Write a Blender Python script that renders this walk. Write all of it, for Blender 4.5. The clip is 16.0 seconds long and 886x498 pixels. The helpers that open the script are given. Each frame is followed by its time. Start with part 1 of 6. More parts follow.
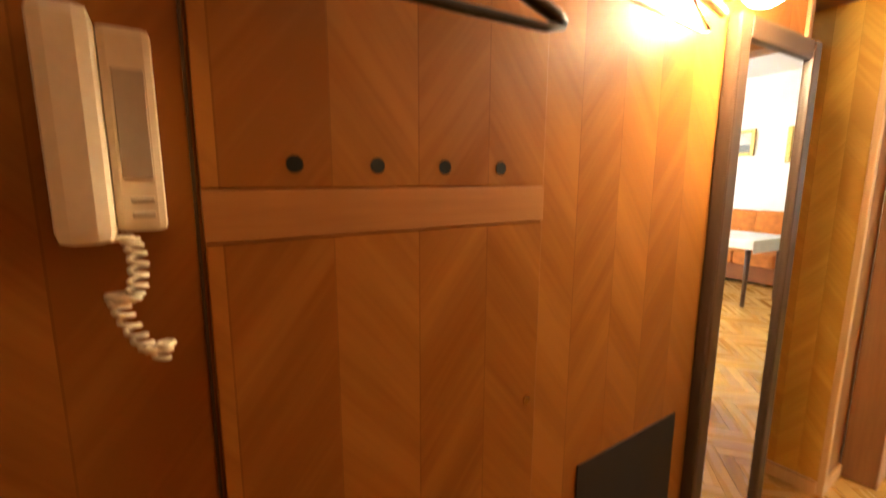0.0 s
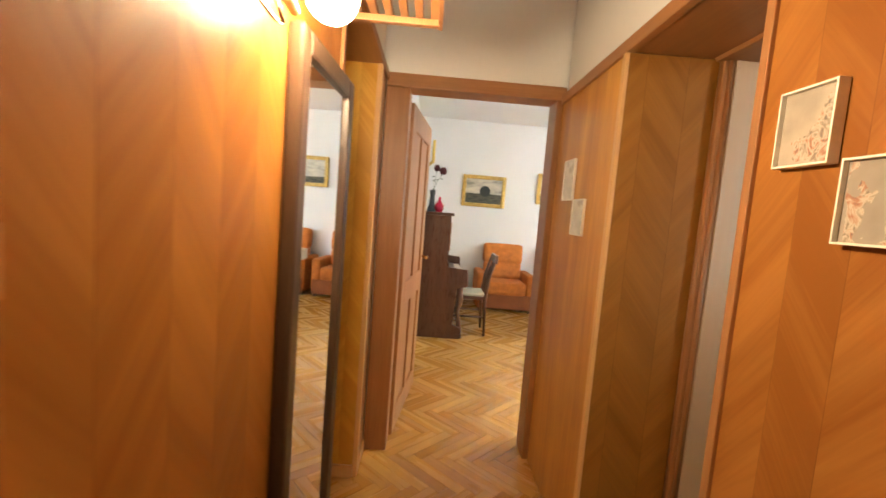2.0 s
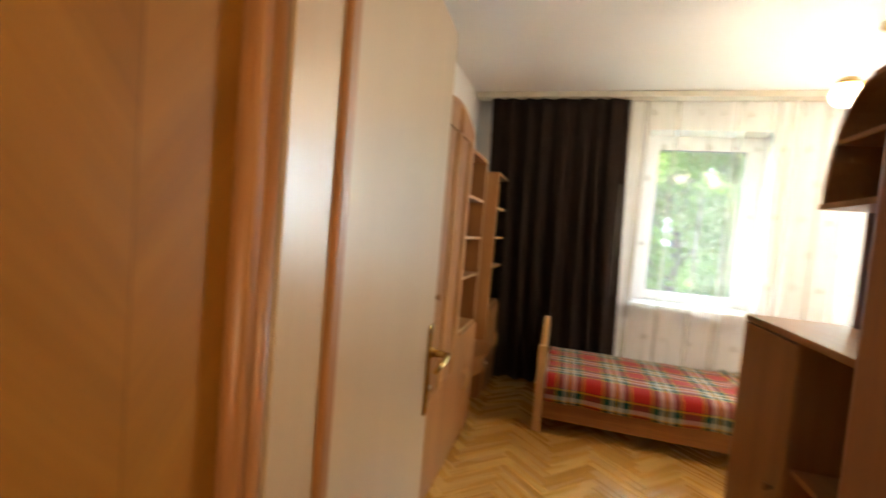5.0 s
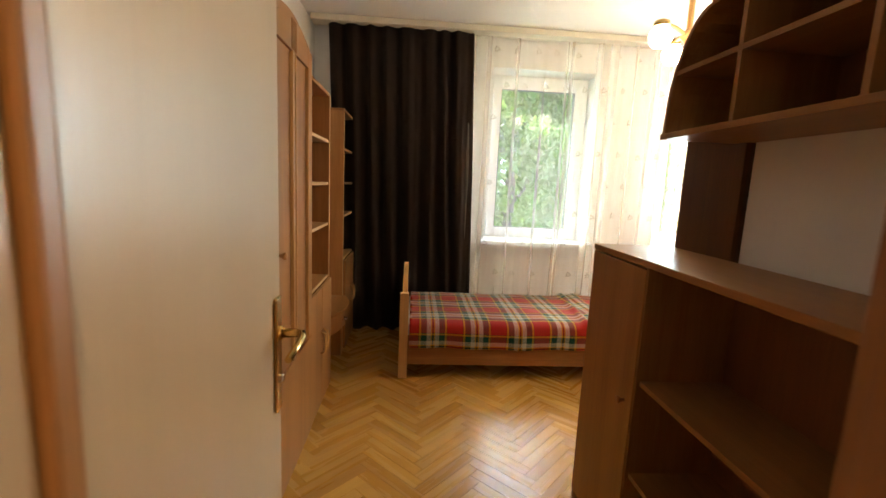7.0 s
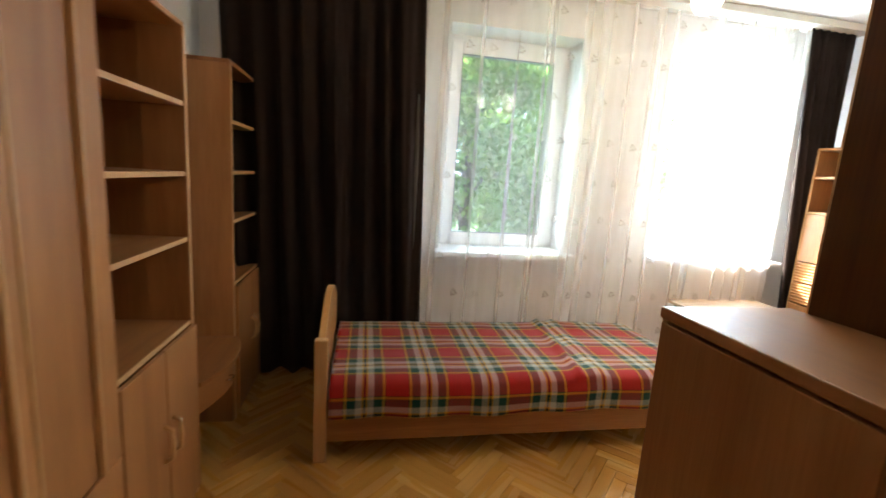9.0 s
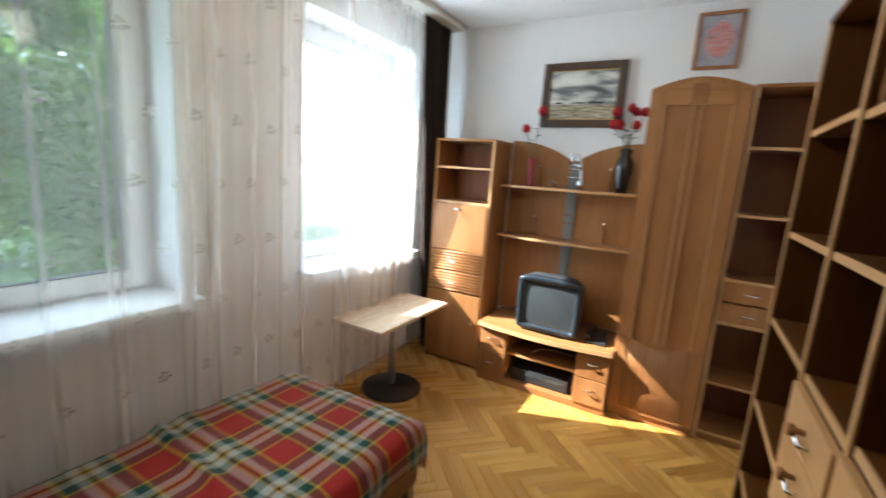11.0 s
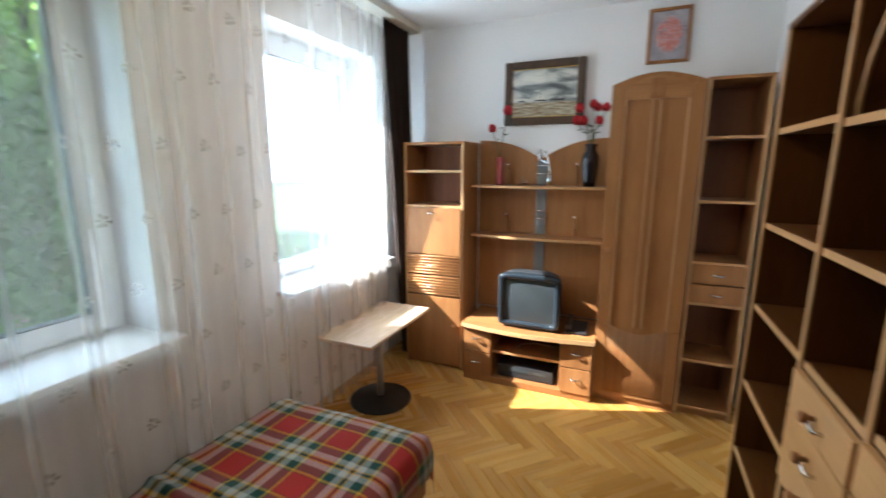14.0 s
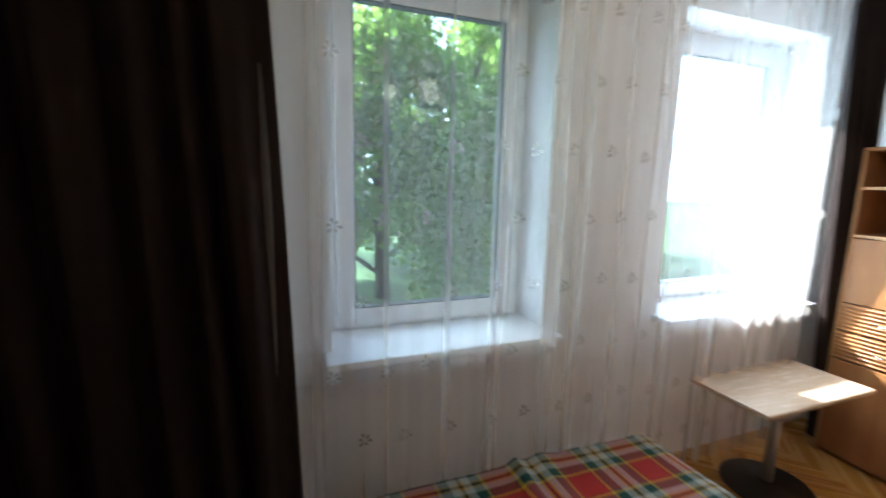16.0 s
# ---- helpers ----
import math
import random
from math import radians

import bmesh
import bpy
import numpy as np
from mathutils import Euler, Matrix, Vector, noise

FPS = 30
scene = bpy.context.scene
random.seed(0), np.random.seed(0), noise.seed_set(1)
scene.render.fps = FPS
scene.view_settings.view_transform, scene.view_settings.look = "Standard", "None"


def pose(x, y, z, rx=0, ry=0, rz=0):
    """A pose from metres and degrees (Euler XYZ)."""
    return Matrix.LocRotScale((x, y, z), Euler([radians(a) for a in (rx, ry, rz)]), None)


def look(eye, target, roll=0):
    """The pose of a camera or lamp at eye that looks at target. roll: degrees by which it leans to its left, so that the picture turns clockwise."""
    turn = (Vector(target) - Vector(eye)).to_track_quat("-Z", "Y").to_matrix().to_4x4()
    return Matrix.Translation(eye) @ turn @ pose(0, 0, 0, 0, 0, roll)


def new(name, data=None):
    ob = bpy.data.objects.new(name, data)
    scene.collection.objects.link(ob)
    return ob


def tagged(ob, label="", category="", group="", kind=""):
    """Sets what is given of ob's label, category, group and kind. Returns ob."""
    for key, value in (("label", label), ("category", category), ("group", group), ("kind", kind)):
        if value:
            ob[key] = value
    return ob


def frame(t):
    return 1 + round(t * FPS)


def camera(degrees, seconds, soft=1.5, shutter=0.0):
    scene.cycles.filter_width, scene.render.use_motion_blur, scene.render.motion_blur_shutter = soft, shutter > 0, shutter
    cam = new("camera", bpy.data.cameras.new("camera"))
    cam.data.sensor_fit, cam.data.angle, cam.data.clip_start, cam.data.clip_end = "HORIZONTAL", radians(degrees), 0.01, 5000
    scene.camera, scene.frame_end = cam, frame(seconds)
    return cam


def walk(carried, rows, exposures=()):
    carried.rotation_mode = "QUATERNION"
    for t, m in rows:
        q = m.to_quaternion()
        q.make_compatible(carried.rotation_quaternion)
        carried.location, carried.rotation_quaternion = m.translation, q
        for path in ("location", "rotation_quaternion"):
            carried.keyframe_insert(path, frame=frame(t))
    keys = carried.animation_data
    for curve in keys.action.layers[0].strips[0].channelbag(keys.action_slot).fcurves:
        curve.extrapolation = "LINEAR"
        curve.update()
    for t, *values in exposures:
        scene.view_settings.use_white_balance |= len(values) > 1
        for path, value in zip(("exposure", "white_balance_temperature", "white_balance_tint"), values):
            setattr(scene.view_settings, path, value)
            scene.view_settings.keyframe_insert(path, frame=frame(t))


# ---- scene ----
cam = camera(91.4, 16.0, shutter=0.5)
EXPOSURES = [(0.0, 5.1, 6700, 10), (0.8, 4.95, 6500, 10), (1.5, 4.65, 6300, 10), (2.5, 4.55, 6400, 10), (4.0, 4.62, 6700, 10), (5.2, 4.28, 7000, 10), (7.3, 4.12, 7300, 10), (8.2, 4.22, 6900, 10), (10.3, 2.80, 5900, 10), (12.5, 2.72, 6200, 10), (14.0, 2.62, 5850, 10), (16.0, 2.46, 5600, 10)]
PATH = [
    (0, (0.35, 0.39, 1.396), (1.457, 2.025, 1.075), 0.2),
    (0.5, (0.351, 0.374, 1.435), (1.492, 2.017, 1.399), 0.5),
    (1, (0.397, 0.418, 1.427), (1.989, 1.627, 1.439), 1.3),
    (1.5, (0.470, 0.530, 1.420), (2.437, 0.862, 1.265), 4.0),
    (2, (0.569, 0.584, 1.416), (2.560, 0.517, 1.238), 4.6),
    (2.5, (0.809, 0.511, 1.417), (2.784, 0.293, 1.190), 4.5),
    (3, (1.055, 0.432, 1.425), (3.017, 0.125, 1.183), 3.8),
    (3.5, (1.313, 0.370, 1.449), (3.159, -0.371, 1.241), 4.9),
    (4, (1.583, 0.256, 1.426), (3.109, -1.027, 1.274), 6.8),
    (4.5, (1.725, 0.100, 1.447), (2.844, -1.555, 1.360), 6.5),
    (5, (1.810, -0.025, 1.485), (2.360, -1.945, 1.386), 4.9),
    (5.2, (1.838, -0.055, 1.480), (2.160, -2.026, 1.366), 4.6),
    (7.3, (1.874, -0.383, 1.463), (1.727, -2.352, 1.147), 2.7),
    (8, (1.806, -0.781, 1.462), (1.646, -2.747, 1.131), 3.5),
    (8.2, (1.809, -0.902, 1.464), (1.634, -2.867, 1.132), 4.1),
    (10.3, (1.534, -2.197, 1.552), (0.27, -3.708, 1.206), 3.5),
    (10.5, (1.516, -2.359, 1.566), (0.071, -3.698, 1.222), 4.5),
    (11, (1.317, -2.376, 1.637), (-0.397, -3.344, 1.283), 3.9),
    (11.5, (1.31, -2.427, 1.64), (-0.619, -2.838, 1.309), 3.0),
    (12, (1.361, -2.457, 1.638), (-0.6, -2.644, 1.29), 3.9),
    (12.5, (1.348, -2.476, 1.637), (-0.609, -2.649, 1.263), 3.5),
    (13, (1.338, -2.491, 1.638), (-0.609, -2.7, 1.232), 2.8),
    (13.5, (1.353, -2.509, 1.702), (-0.567, -2.905, 1.307), 1.1),
    (14, (1.37, -2.526, 1.718), (-0.428, -3.315, 1.34), -0.0),
    (14.5, (1.37, -2.571, 1.722), (-0.242, -3.705, 1.383), 1.5),
    (15, (1.377, -2.564, 1.723), (0.045, -4.019, 1.394), 0.8),
    (15.5, (1.37, -2.619, 1.698), (0.315, -4.285, 1.368), 1.5),
    (16, (1.356, -2.756, 1.669), (0.646, -4.598, 1.351), 1.3),
]
walk(cam, [(t, look(eye, target, roll)) for t, eye, target, roll in PATH], EXPOSURES)

# ---- light ----
world = bpy.data.worlds.new("sky")
scene.world = world
world.use_nodes = True
wn = world.node_tree
sky = wn.nodes.new("ShaderNodeTexSky")
sky.sky_type, sky.sun_disc = "NISHITA", False
sky.dust_density = 6.0
SUN = Vector((-0.39, 1.0, -0.865)).normalized()      # the way the sunlight travels
sky.sun_elevation = math.asin(-SUN.z)
sky.sun_rotation = math.atan2(-SUN.x, -SUN.y)
wn.nodes["Background"].inputs["Strength"].default_value = 0.09
wn.links.new(sky.outputs["Color"], wn.nodes["Background"].inputs["Color"])


def lamp(name, kind, m, energy, color=(1, 1, 1), **settings):
    data = bpy.data.lights.new(name, kind)
    data.energy, data.color = energy, color
    if "angle" in settings:
        data.angle = settings["angle"]
    if "radius" in settings:
        data.shadow_soft_size = settings["radius"]
    if "size" in settings:
        data.shape, data.size, data.size_y = "RECTANGLE", settings["size"][0], settings["size"][1]
    ob = new(name, data)
    ob.matrix_world = m
    return ob


lamp("sun", "SUN", look((0, 0, 8), Vector((0, 0, 8)) + SUN), 5.0, (1, 0.95, 0.87), angle=radians(0.55))
lamp("sky_light_window", "AREA", look((0.64, -4.97, 1.74), (0.64, 0, 1.3)), 0.4, (0.52, 0.76, 1), size=(1.0, 1.6))
lamp("sky_light_window", "AREA", look((-1.25, -4.97, 1.74), (-1.25, 0, 1.3)), 8.8, (0.90, 0.95, 1), size=(1.0, 1.6))
# fill for the living room, through an opening added out of view
lamp("living_daylight_added", "AREA", look((4.8, -3.6, 1.6), (4.8, 0, 1.2)), 2.9, (0.9, 0.95, 1), size=(1.8, 1.5))


# ---- materials ----
def mat(name):
    m = bpy.data.materials.new(name)
    m.use_nodes = True
    return m, m.node_tree, m.node_tree.nodes["Principled BSDF"]


def node(tree, kind, **values):
    n = tree.nodes.new(kind)
    for k, v in values.items():
        if k in ("operation", "data_type", "blend_type", "noise_dimensions", "feature", "wave_type", "bands_direction"):
            setattr(n, k, v)
        else:
            n.inputs[k].default_value = v
    return n


def ramp(tree, fac, stops):
    r = tree.nodes.new("ShaderNodeValToRGB")
    el = r.color_ramp.elements
    while len(el) < len(stops):
        el.new(0.5)
    for e, (p, c) in zip(el, stops):
        e.position, e.color = p, (*c, 1)
    tree.links.new(fac, r.inputs["Fac"])
    return r.outputs["Color"]


def sum_up(tree, op, a, b):
    n = node(tree, "ShaderNodeMath", operation=op)
    for k, v in ((0, a), (1, b)):
        if isinstance(v, (int, float)):
            n.inputs[k].default_value = v
        else:
            tree.links.new(v, n.inputs[k])
    return n.outputs[0]


def blend(tree, fac, a, b, how="MIX"):
    n = node(tree, "ShaderNodeMix", data_type="RGBA", blend_type=how)
    for k, v in ((0, fac), (6, a), (7, b)):
        if isinstance(v, (int, float)):
            n.inputs[k].default_value = v
        elif isinstance(v, tuple):
            n.inputs[k].default_value = (*v, 1)
        else:
            tree.links.new(v, n.inputs[k])
    return n.outputs[2]


def relief(tree, bsdf, height, strength=0.1, distance=0.002):
    b = node(tree, "ShaderNodeBump", Strength=strength, Distance=distance)
    tree.links.new(height, b.inputs["Height"])
    tree.links.new(b.outputs[0], bsdf.inputs["Normal"])


def coords(tree, scale=(1, 1, 1), rot=(0, 0, 0), shift=True):
    c = tree.nodes.new("ShaderNodeTexCoord")
    mp = node(tree, "ShaderNodeMapping", Scale=scale, Rotation=[radians(a) for a in rot])
    tree.links.new(c.outputs["Object"], mp.inputs["Vector"])
    if not shift:
        return mp.outputs[0]
    info = tree.nodes.new("ShaderNodeObjectInfo")
    far = node(tree, "ShaderNodeVectorMath", operation="MULTIPLY_ADD")
    far.inputs[1].default_value = (7.3, 5.1, 9.7)
    tree.links.new(info.outputs["Random"], far.inputs[0])
    tree.links.new(mp.outputs[0], far.inputs[2])
    return far.outputs[0]


def plain(name, color, rough=0.5, metal=0.0, vary=0.12, scale=6.0, bump=0.05, spec=0.5):
    m, t, b = mat(name)
    v = coords(t)
    n1 = node(t, "ShaderNodeTexNoise", Scale=scale, Detail=4.0)
    n2 = node(t, "ShaderNodeTexNoise", Scale=scale * 22, Detail=3.0)
    t.links.new(v, n1.inputs["Vector"])
    t.links.new(v, n2.inputs["Vector"])
    lo = tuple(c * (1 - vary) for c in color)
    hi = tuple(min(1, c * (1 + vary)) for c in color)
    mixed = sum_up(t, "ADD", sum_up(t, "MULTIPLY", n1.outputs["Fac"], 0.75), sum_up(t, "MULTIPLY", n2.outputs["Fac"], 0.25))
    t.links.new(ramp(t, mixed, [(0.3, lo), (0.7, hi)]), b.inputs["Base Color"])
    b.inputs["Roughness"].default_value, b.inputs["Metallic"].default_value = rough, metal
    b.inputs["Specular IOR Level"].default_value = spec
    if bump:
        relief(t, b, n2.outputs["Fac"], bump)
    return m


def wood(name, dark, light, axis="z", rough=0.38, fine=1.0, random=0.12, spec=0.5, bump=0.12):
    """Veneer or solid wood whose grain runs along the axis."""
    m, t, b = mat(name)
    long = {"x": (0.06, 1, 1), "y": (1, 0.06, 1), "z": (1, 1, 0.06)}[axis]
    v = coords(t, long)
    broad = node(t, "ShaderNodeTexNoise", Scale=9.0 * fine, Detail=5.0, Distortion=0.8)
    grain = node(t, "ShaderNodeTexNoise", Scale=120.0 * fine, Detail=4.0)
    blotch = node(t, "ShaderNodeTexNoise", Scale=2.2, Detail=2.0)
    t.links.new(v, broad.inputs["Vector"])
    t.links.new(v, grain.inputs["Vector"])
    t.links.new(coords(t), blotch.inputs["Vector"])
    f = sum_up(t, "ADD", sum_up(t, "MULTIPLY", broad.outputs["Fac"], 0.5), sum_up(t, "MULTIPLY", grain.outputs["Fac"], 0.28))
    f = sum_up(t, "ADD", f, sum_up(t, "MULTIPLY", blotch.outputs["Fac"], 0.22))
    info = t.nodes.new("ShaderNodeObjectInfo")
    f = sum_up(t, "ADD", f, sum_up(t, "MULTIPLY", sum_up(t, "SUBTRACT", info.outputs["Random"], 0.5), random))
    t.links.new(ramp(t, f, [(0.33, dark), (0.67, light)]), b.inputs["Base Color"])
    t.links.new(ramp(t, grain.outputs["Fac"], [(0.3, (rough - 0.02,) * 3), (0.7, (rough + 0.04,) * 3)]), b.inputs["Roughness"])
    b.inputs["Specular IOR Level"].default_value = spec
    relief(t, b, grain.outputs["Fac"], bump, 0.001)
    return m


def chevron(name, dark, light, width=0.115, rough=0.36, spec=0.25):
    """Veneer laid in upright strips whose grain slants up and down by turns."""
    m, t, b = mat(name)
    c = t.nodes.new("ShaderNodeTexCoord")
    xyz = t.nodes.new("ShaderNodeSeparateXYZ")
    t.links.new(c.outputs["Object"], xyz.inputs[0])
    u = sum_up(t, "ADD", xyz.outputs["X"], xyz.outputs["Y"])
    k = sum_up(t, "DIVIDE", u, width)
    strip = sum_up(t, "FLOOR", k, 0.0)
    odd = sum_up(t, "MODULO", sum_up(t, "ADD", strip, 200.0), 2.0)
    sign = sum_up(t, "SUBTRACT", sum_up(t, "MULTIPLY", odd, 2.0), 1.0)
    su = sum_up(t, "MULTIPLY", u, sign)
    across = sum_up(t, "ADD", sum_up(t, "MULTIPLY", xyz.outputs["Z"], 0.8), su)
    along = sum_up(t, "SUBTRACT", sum_up(t, "MULTIPLY", su, 0.8), xyz.outputs["Z"])
    vec = t.nodes.new("ShaderNodeCombineXYZ")
    t.links.new(across, vec.inputs["X"])
    t.links.new(sum_up(t, "MULTIPLY", along, 0.05), vec.inputs["Y"])
    t.links.new(sum_up(t, "MULTIPLY", strip, 3.7), vec.inputs["Z"])
    broad = node(t, "ShaderNodeTexNoise", Scale=11.0, Detail=4.0, Distortion=0.7)
    grain = node(t, "ShaderNodeTexNoise", Scale=90.0, Detail=3.0)
    white = t.nodes.new("ShaderNodeTexWhiteNoise")
    t.links.new(vec.outputs[0], broad.inputs["Vector"])
    t.links.new(vec.outputs[0], grain.inputs["Vector"])
    t.links.new(strip, white.inputs["Vector"])
    f = sum_up(t, "ADD", sum_up(t, "MULTIPLY", broad.outputs["Fac"], 0.6), sum_up(t, "MULTIPLY", grain.outputs["Fac"], 0.22))
    f = sum_up(t, "ADD", f, sum_up(t, "MULTIPLY", odd, 0.10))
    f = sum_up(t, "ADD", f, sum_up(t, "MULTIPLY", white.outputs["Value"], 0.08))
    seam = sum_up(t, "LESS_THAN", sum_up(t, "FRACT", k, 0.0), 0.018)
    col = ramp(t, f, [(0.38, dark), (0.64, light)])
    col = blend(t, sum_up(t, "MULTIPLY", seam, 0.35), col, tuple(x * 0.5 for x in dark))
    t.links.new(col, b.inputs["Base Color"])
    t.links.new(ramp(t, grain.outputs["Fac"], [(0.3, (rough - 0.05,) * 3), (0.7, (rough + 0.1,) * 3)]), b.inputs["Roughness"])
    b.inputs["Specular IOR Level"].default_value = spec
    relief(t, b, grain.outputs["Fac"], 0.1, 0.001)
    return m


def parquet(name, dark, light, by_object):
    """Oak strips that differ from one another; grain along each strip."""
    m, t, b = mat(name)
    if by_object:
        info = t.nodes.new("ShaderNodeObjectInfo")
        rnd = info.outputs["Random"]
        v = coords(t, (0.07, 1, 1))
    else:
        geo = t.nodes.new("ShaderNodeNewGeometry")
        rnd = geo.outputs["Random Per Island"]
        u = node(t, "ShaderNodeMapping", Scale=(0.07, 1, 1))
        uv = t.nodes.new("ShaderNodeUVMap")
        t.links.new(uv.outputs[0], u.inputs["Vector"])
        far = node(t, "ShaderNodeVectorMath", operation="MULTIPLY_ADD")
        far.inputs[1].default_value = (7.3, 5.1, 9.7)
        t.links.new(rnd, far.inputs[0])
        t.links.new(u.outputs[0], far.inputs[2])
        v = far.outputs[0]
    grain = node(t, "ShaderNodeTexNoise", Scale=60.0, Detail=5.0, Distortion=0.4)
    broad = node(t, "ShaderNodeTexNoise", Scale=14.0, Detail=3.0)
    t.links.new(v, grain.inputs["Vector"])
    t.links.new(v, broad.inputs["Vector"])
    f = sum_up(t, "ADD", sum_up(t, "MULTIPLY", rnd, 0.48), sum_up(t, "MULTIPLY", grain.outputs["Fac"], 0.30))
    f = sum_up(t, "ADD", f, sum_up(t, "MULTIPLY", broad.outputs["Fac"], 0.2))
    t.links.new(ramp(t, f, [(0.18, dark), (0.82, light)]), b.inputs["Base Color"])
    t.links.new(ramp(t, broad.outputs["Fac"], [(0.3, (0.20,) * 3), (0.7, (0.36,) * 3)]), b.inputs["Roughness"])
    relief(t, b, grain.outputs["Fac"], 0.12, 0.001)
    return m


def plaid(name):
    """Woven tartan: bands of red, green, yellow, white and brown, both ways."""
    m, t, b = mat(name)
    c = t.nodes.new("ShaderNodeTexCoord")
    xyz = t.nodes.new("ShaderNodeSeparateXYZ")
    t.links.new(c.outputs["UV"], xyz.inputs[0])
    red, green, yellow, white, brown = (0.62, 0.018, 0.010), (0.0, 0.085, 0.060), (0.80, 0.46, 0.02), (0.66, 0.68, 0.60), (0.02, 0.008, 0.006)
    stops = [(0.0, red), (0.345, brown), (0.357, yellow), (0.40, green), (0.53, white), (0.622, yellow), (0.65, brown), (0.69, yellow), (0.718, white), (0.81, green), (0.94, yellow), (0.983, brown), (0.992, red)]

    def bands(out):
        r = t.nodes.new("ShaderNodeValToRGB")
        r.color_ramp.interpolation = "CONSTANT"
        el = r.color_ramp.elements
        while len(el) < len(stops):
            el.new(0.5)
        for e, (p, col) in zip(el, stops):
            e.position, e.color = p, (*col, 1)
        t.links.new(sum_up(t, "FRACT", sum_up(t, "DIVIDE", out, 0.33), 0.0), r.inputs["Fac"])
        return r.outputs["Color"]
    twill = sum_up(t, "FRACT", sum_up(t, "MULTIPLY", sum_up(t, "ADD", xyz.outputs["X"], xyz.outputs["Y"]), 160.0), 0.0)
    pick = sum_up(t, "ADD", sum_up(t, "MULTIPLY", sum_up(t, "GREATER_THAN", twill, 0.5), 0.3), 0.35)
    col = blend(t, pick, bands(sum_up(t, "ADD", xyz.outputs["X"], 0.046)), bands(sum_up(t, "ADD", xyz.outputs["Y"], 0.166)))
    fuzz = node(t, "ShaderNodeTexNoise", Scale=220.0, Detail=3.0)
    t.links.new(c.outputs["UV"], fuzz.inputs["Vector"])
    col = blend(t, 0.12, col, ramp(t, fuzz.outputs["Fac"], [(0.3, (0.25,) * 3), (0.7, (1, 1, 1))]), "MULTIPLY")
    t.links.new(col, b.inputs["Base Color"])
    b.inputs["Roughness"].default_value = 0.9
    b.inputs["Sheen Weight"].default_value = 0.3
    relief(t, b, fuzz.outputs["Fac"], 0.3, 0.002)
    return m


def net(name, more=0.0, facing=0.28):
    """Thin net curtain: lets most light through, scatters the rest."""
    m, t, b = mat(name)
    t.nodes.remove(b)
    clear = t.nodes.new("ShaderNodeBsdfTransparent")
    thin = node(t, "ShaderNodeBsdfTranslucent", Color=(0.95, 0.90, 0.82, 1))
    face = node(t, "ShaderNodeBsdfDiffuse", Color=(0.90, 0.85, 0.77, 1))
    cloth = node(t, "ShaderNodeMixShader", Fac=facing)
    t.links.new(thin.outputs[0], cloth.inputs[1])
    t.links.new(face.outputs[0], cloth.inputs[2])
    mix = t.nodes.new("ShaderNodeMixShader")
    v = coords(t, (1, 1, 0.006), shift=False)
    n = node(t, "ShaderNodeTexNoise", Scale=11.0, Detail=1.0)
    t.links.new(v, n.inputs["Vector"])
    t.links.new(ramp(t, n.outputs["Fac"], [(0.3, (0.20 + more,) * 3), (0.7, (0.31 + more,) * 3)]), mix.inputs[0])
    t.links.new(clear.outputs[0], mix.inputs[1])
    t.links.new(cloth.outputs[0], mix.inputs[2])
    t.links.new(mix.outputs[0], t.nodes["Material Output"].inputs["Surface"])
    return m


def glass(name, tint=(1, 1, 1), rough=0.0):
    m, t, b = mat(name)
    t.nodes.remove(b)
    clear = node(t, "ShaderNodeBsdfTransparent", Color=(*tint, 1))
    gloss = node(t, "ShaderNodeBsdfGlossy", Roughness=rough)
    edge = node(t, "ShaderNodeLayerWeight", Blend=0.5)
    gleam = sum_up(t, "ADD", sum_up(t, "MULTIPLY", sum_up(t, "POWER", edge.outputs["Facing"], 5.0), 0.9), 0.04)
    mix = t.nodes.new("ShaderNodeMixShader")
    t.links.new(gleam, mix.inputs[0])
    t.links.new(clear.outputs[0], mix.inputs[1])
    t.links.new(gloss.outputs[0], mix.inputs[2])
    t.links.new(mix.outputs[0], t.nodes["Material Output"].inputs["Surface"])
    return m


def glow(name, color, strength):
    m, t, b = mat(name)
    b.inputs["Base Color"].default_value = (*color, 1)
    b.inputs["Emission Color"].default_value = (*color, 1)
    b.inputs["Emission Strength"].default_value = strength
    return m


UNIT_D, UNIT_L = (0.235, 0.096, 0.030), (0.40, 0.188, 0.066)
wood_x, wood_y, wood_z = (wood("alder_veneer_" + a, UNIT_D, UNIT_L, a, spec=0.32) for a in "xyz")
EDGE_D, EDGE_L = (0.46, 0.25, 0.10), (0.62, 0.385, 0.18)
edge_x, edge_y, edge_z = (wood("beech_edge_" + a, EDGE_D, EDGE_L, a, random=0.06) for a in "xyz")
# walnut-brown case wood, darkened further for the shade inside the bays
case_x, case_y, case_z = (wood("walnut_shaded_case_" + a, (0.075, 0.025, 0.005), (0.145, 0.053, 0.0105), a, spec=0.3) for a in "xyz")
case_back = wood("walnut_shaded_back", (0.060, 0.021, 0.006), (0.105, 0.040, 0.011), "z", rough=0.5)
# alder darkened for the shade at the back of open units
back_z = wood("alder_back_shaded", (0.16, 0.055, 0.018), (0.27, 0.10, 0.032), "z", rough=0.5)
chev = chevron("chevron_veneer", (0.245, 0.086, 0.015), (0.365, 0.148, 0.031))
chev_dark = chevron("chevron_veneer_walnut", (0.225, 0.090, 0.013), (0.315, 0.132, 0.020), width=0.155, rough=0.5)
# chevron veneer paled and yellowed for the lamplight on the recess lining
chev_pale = chevron("chevron_veneer_lamplit", (0.54, 0.265, 0.034), (0.71, 0.405, 0.065), width=0.09)
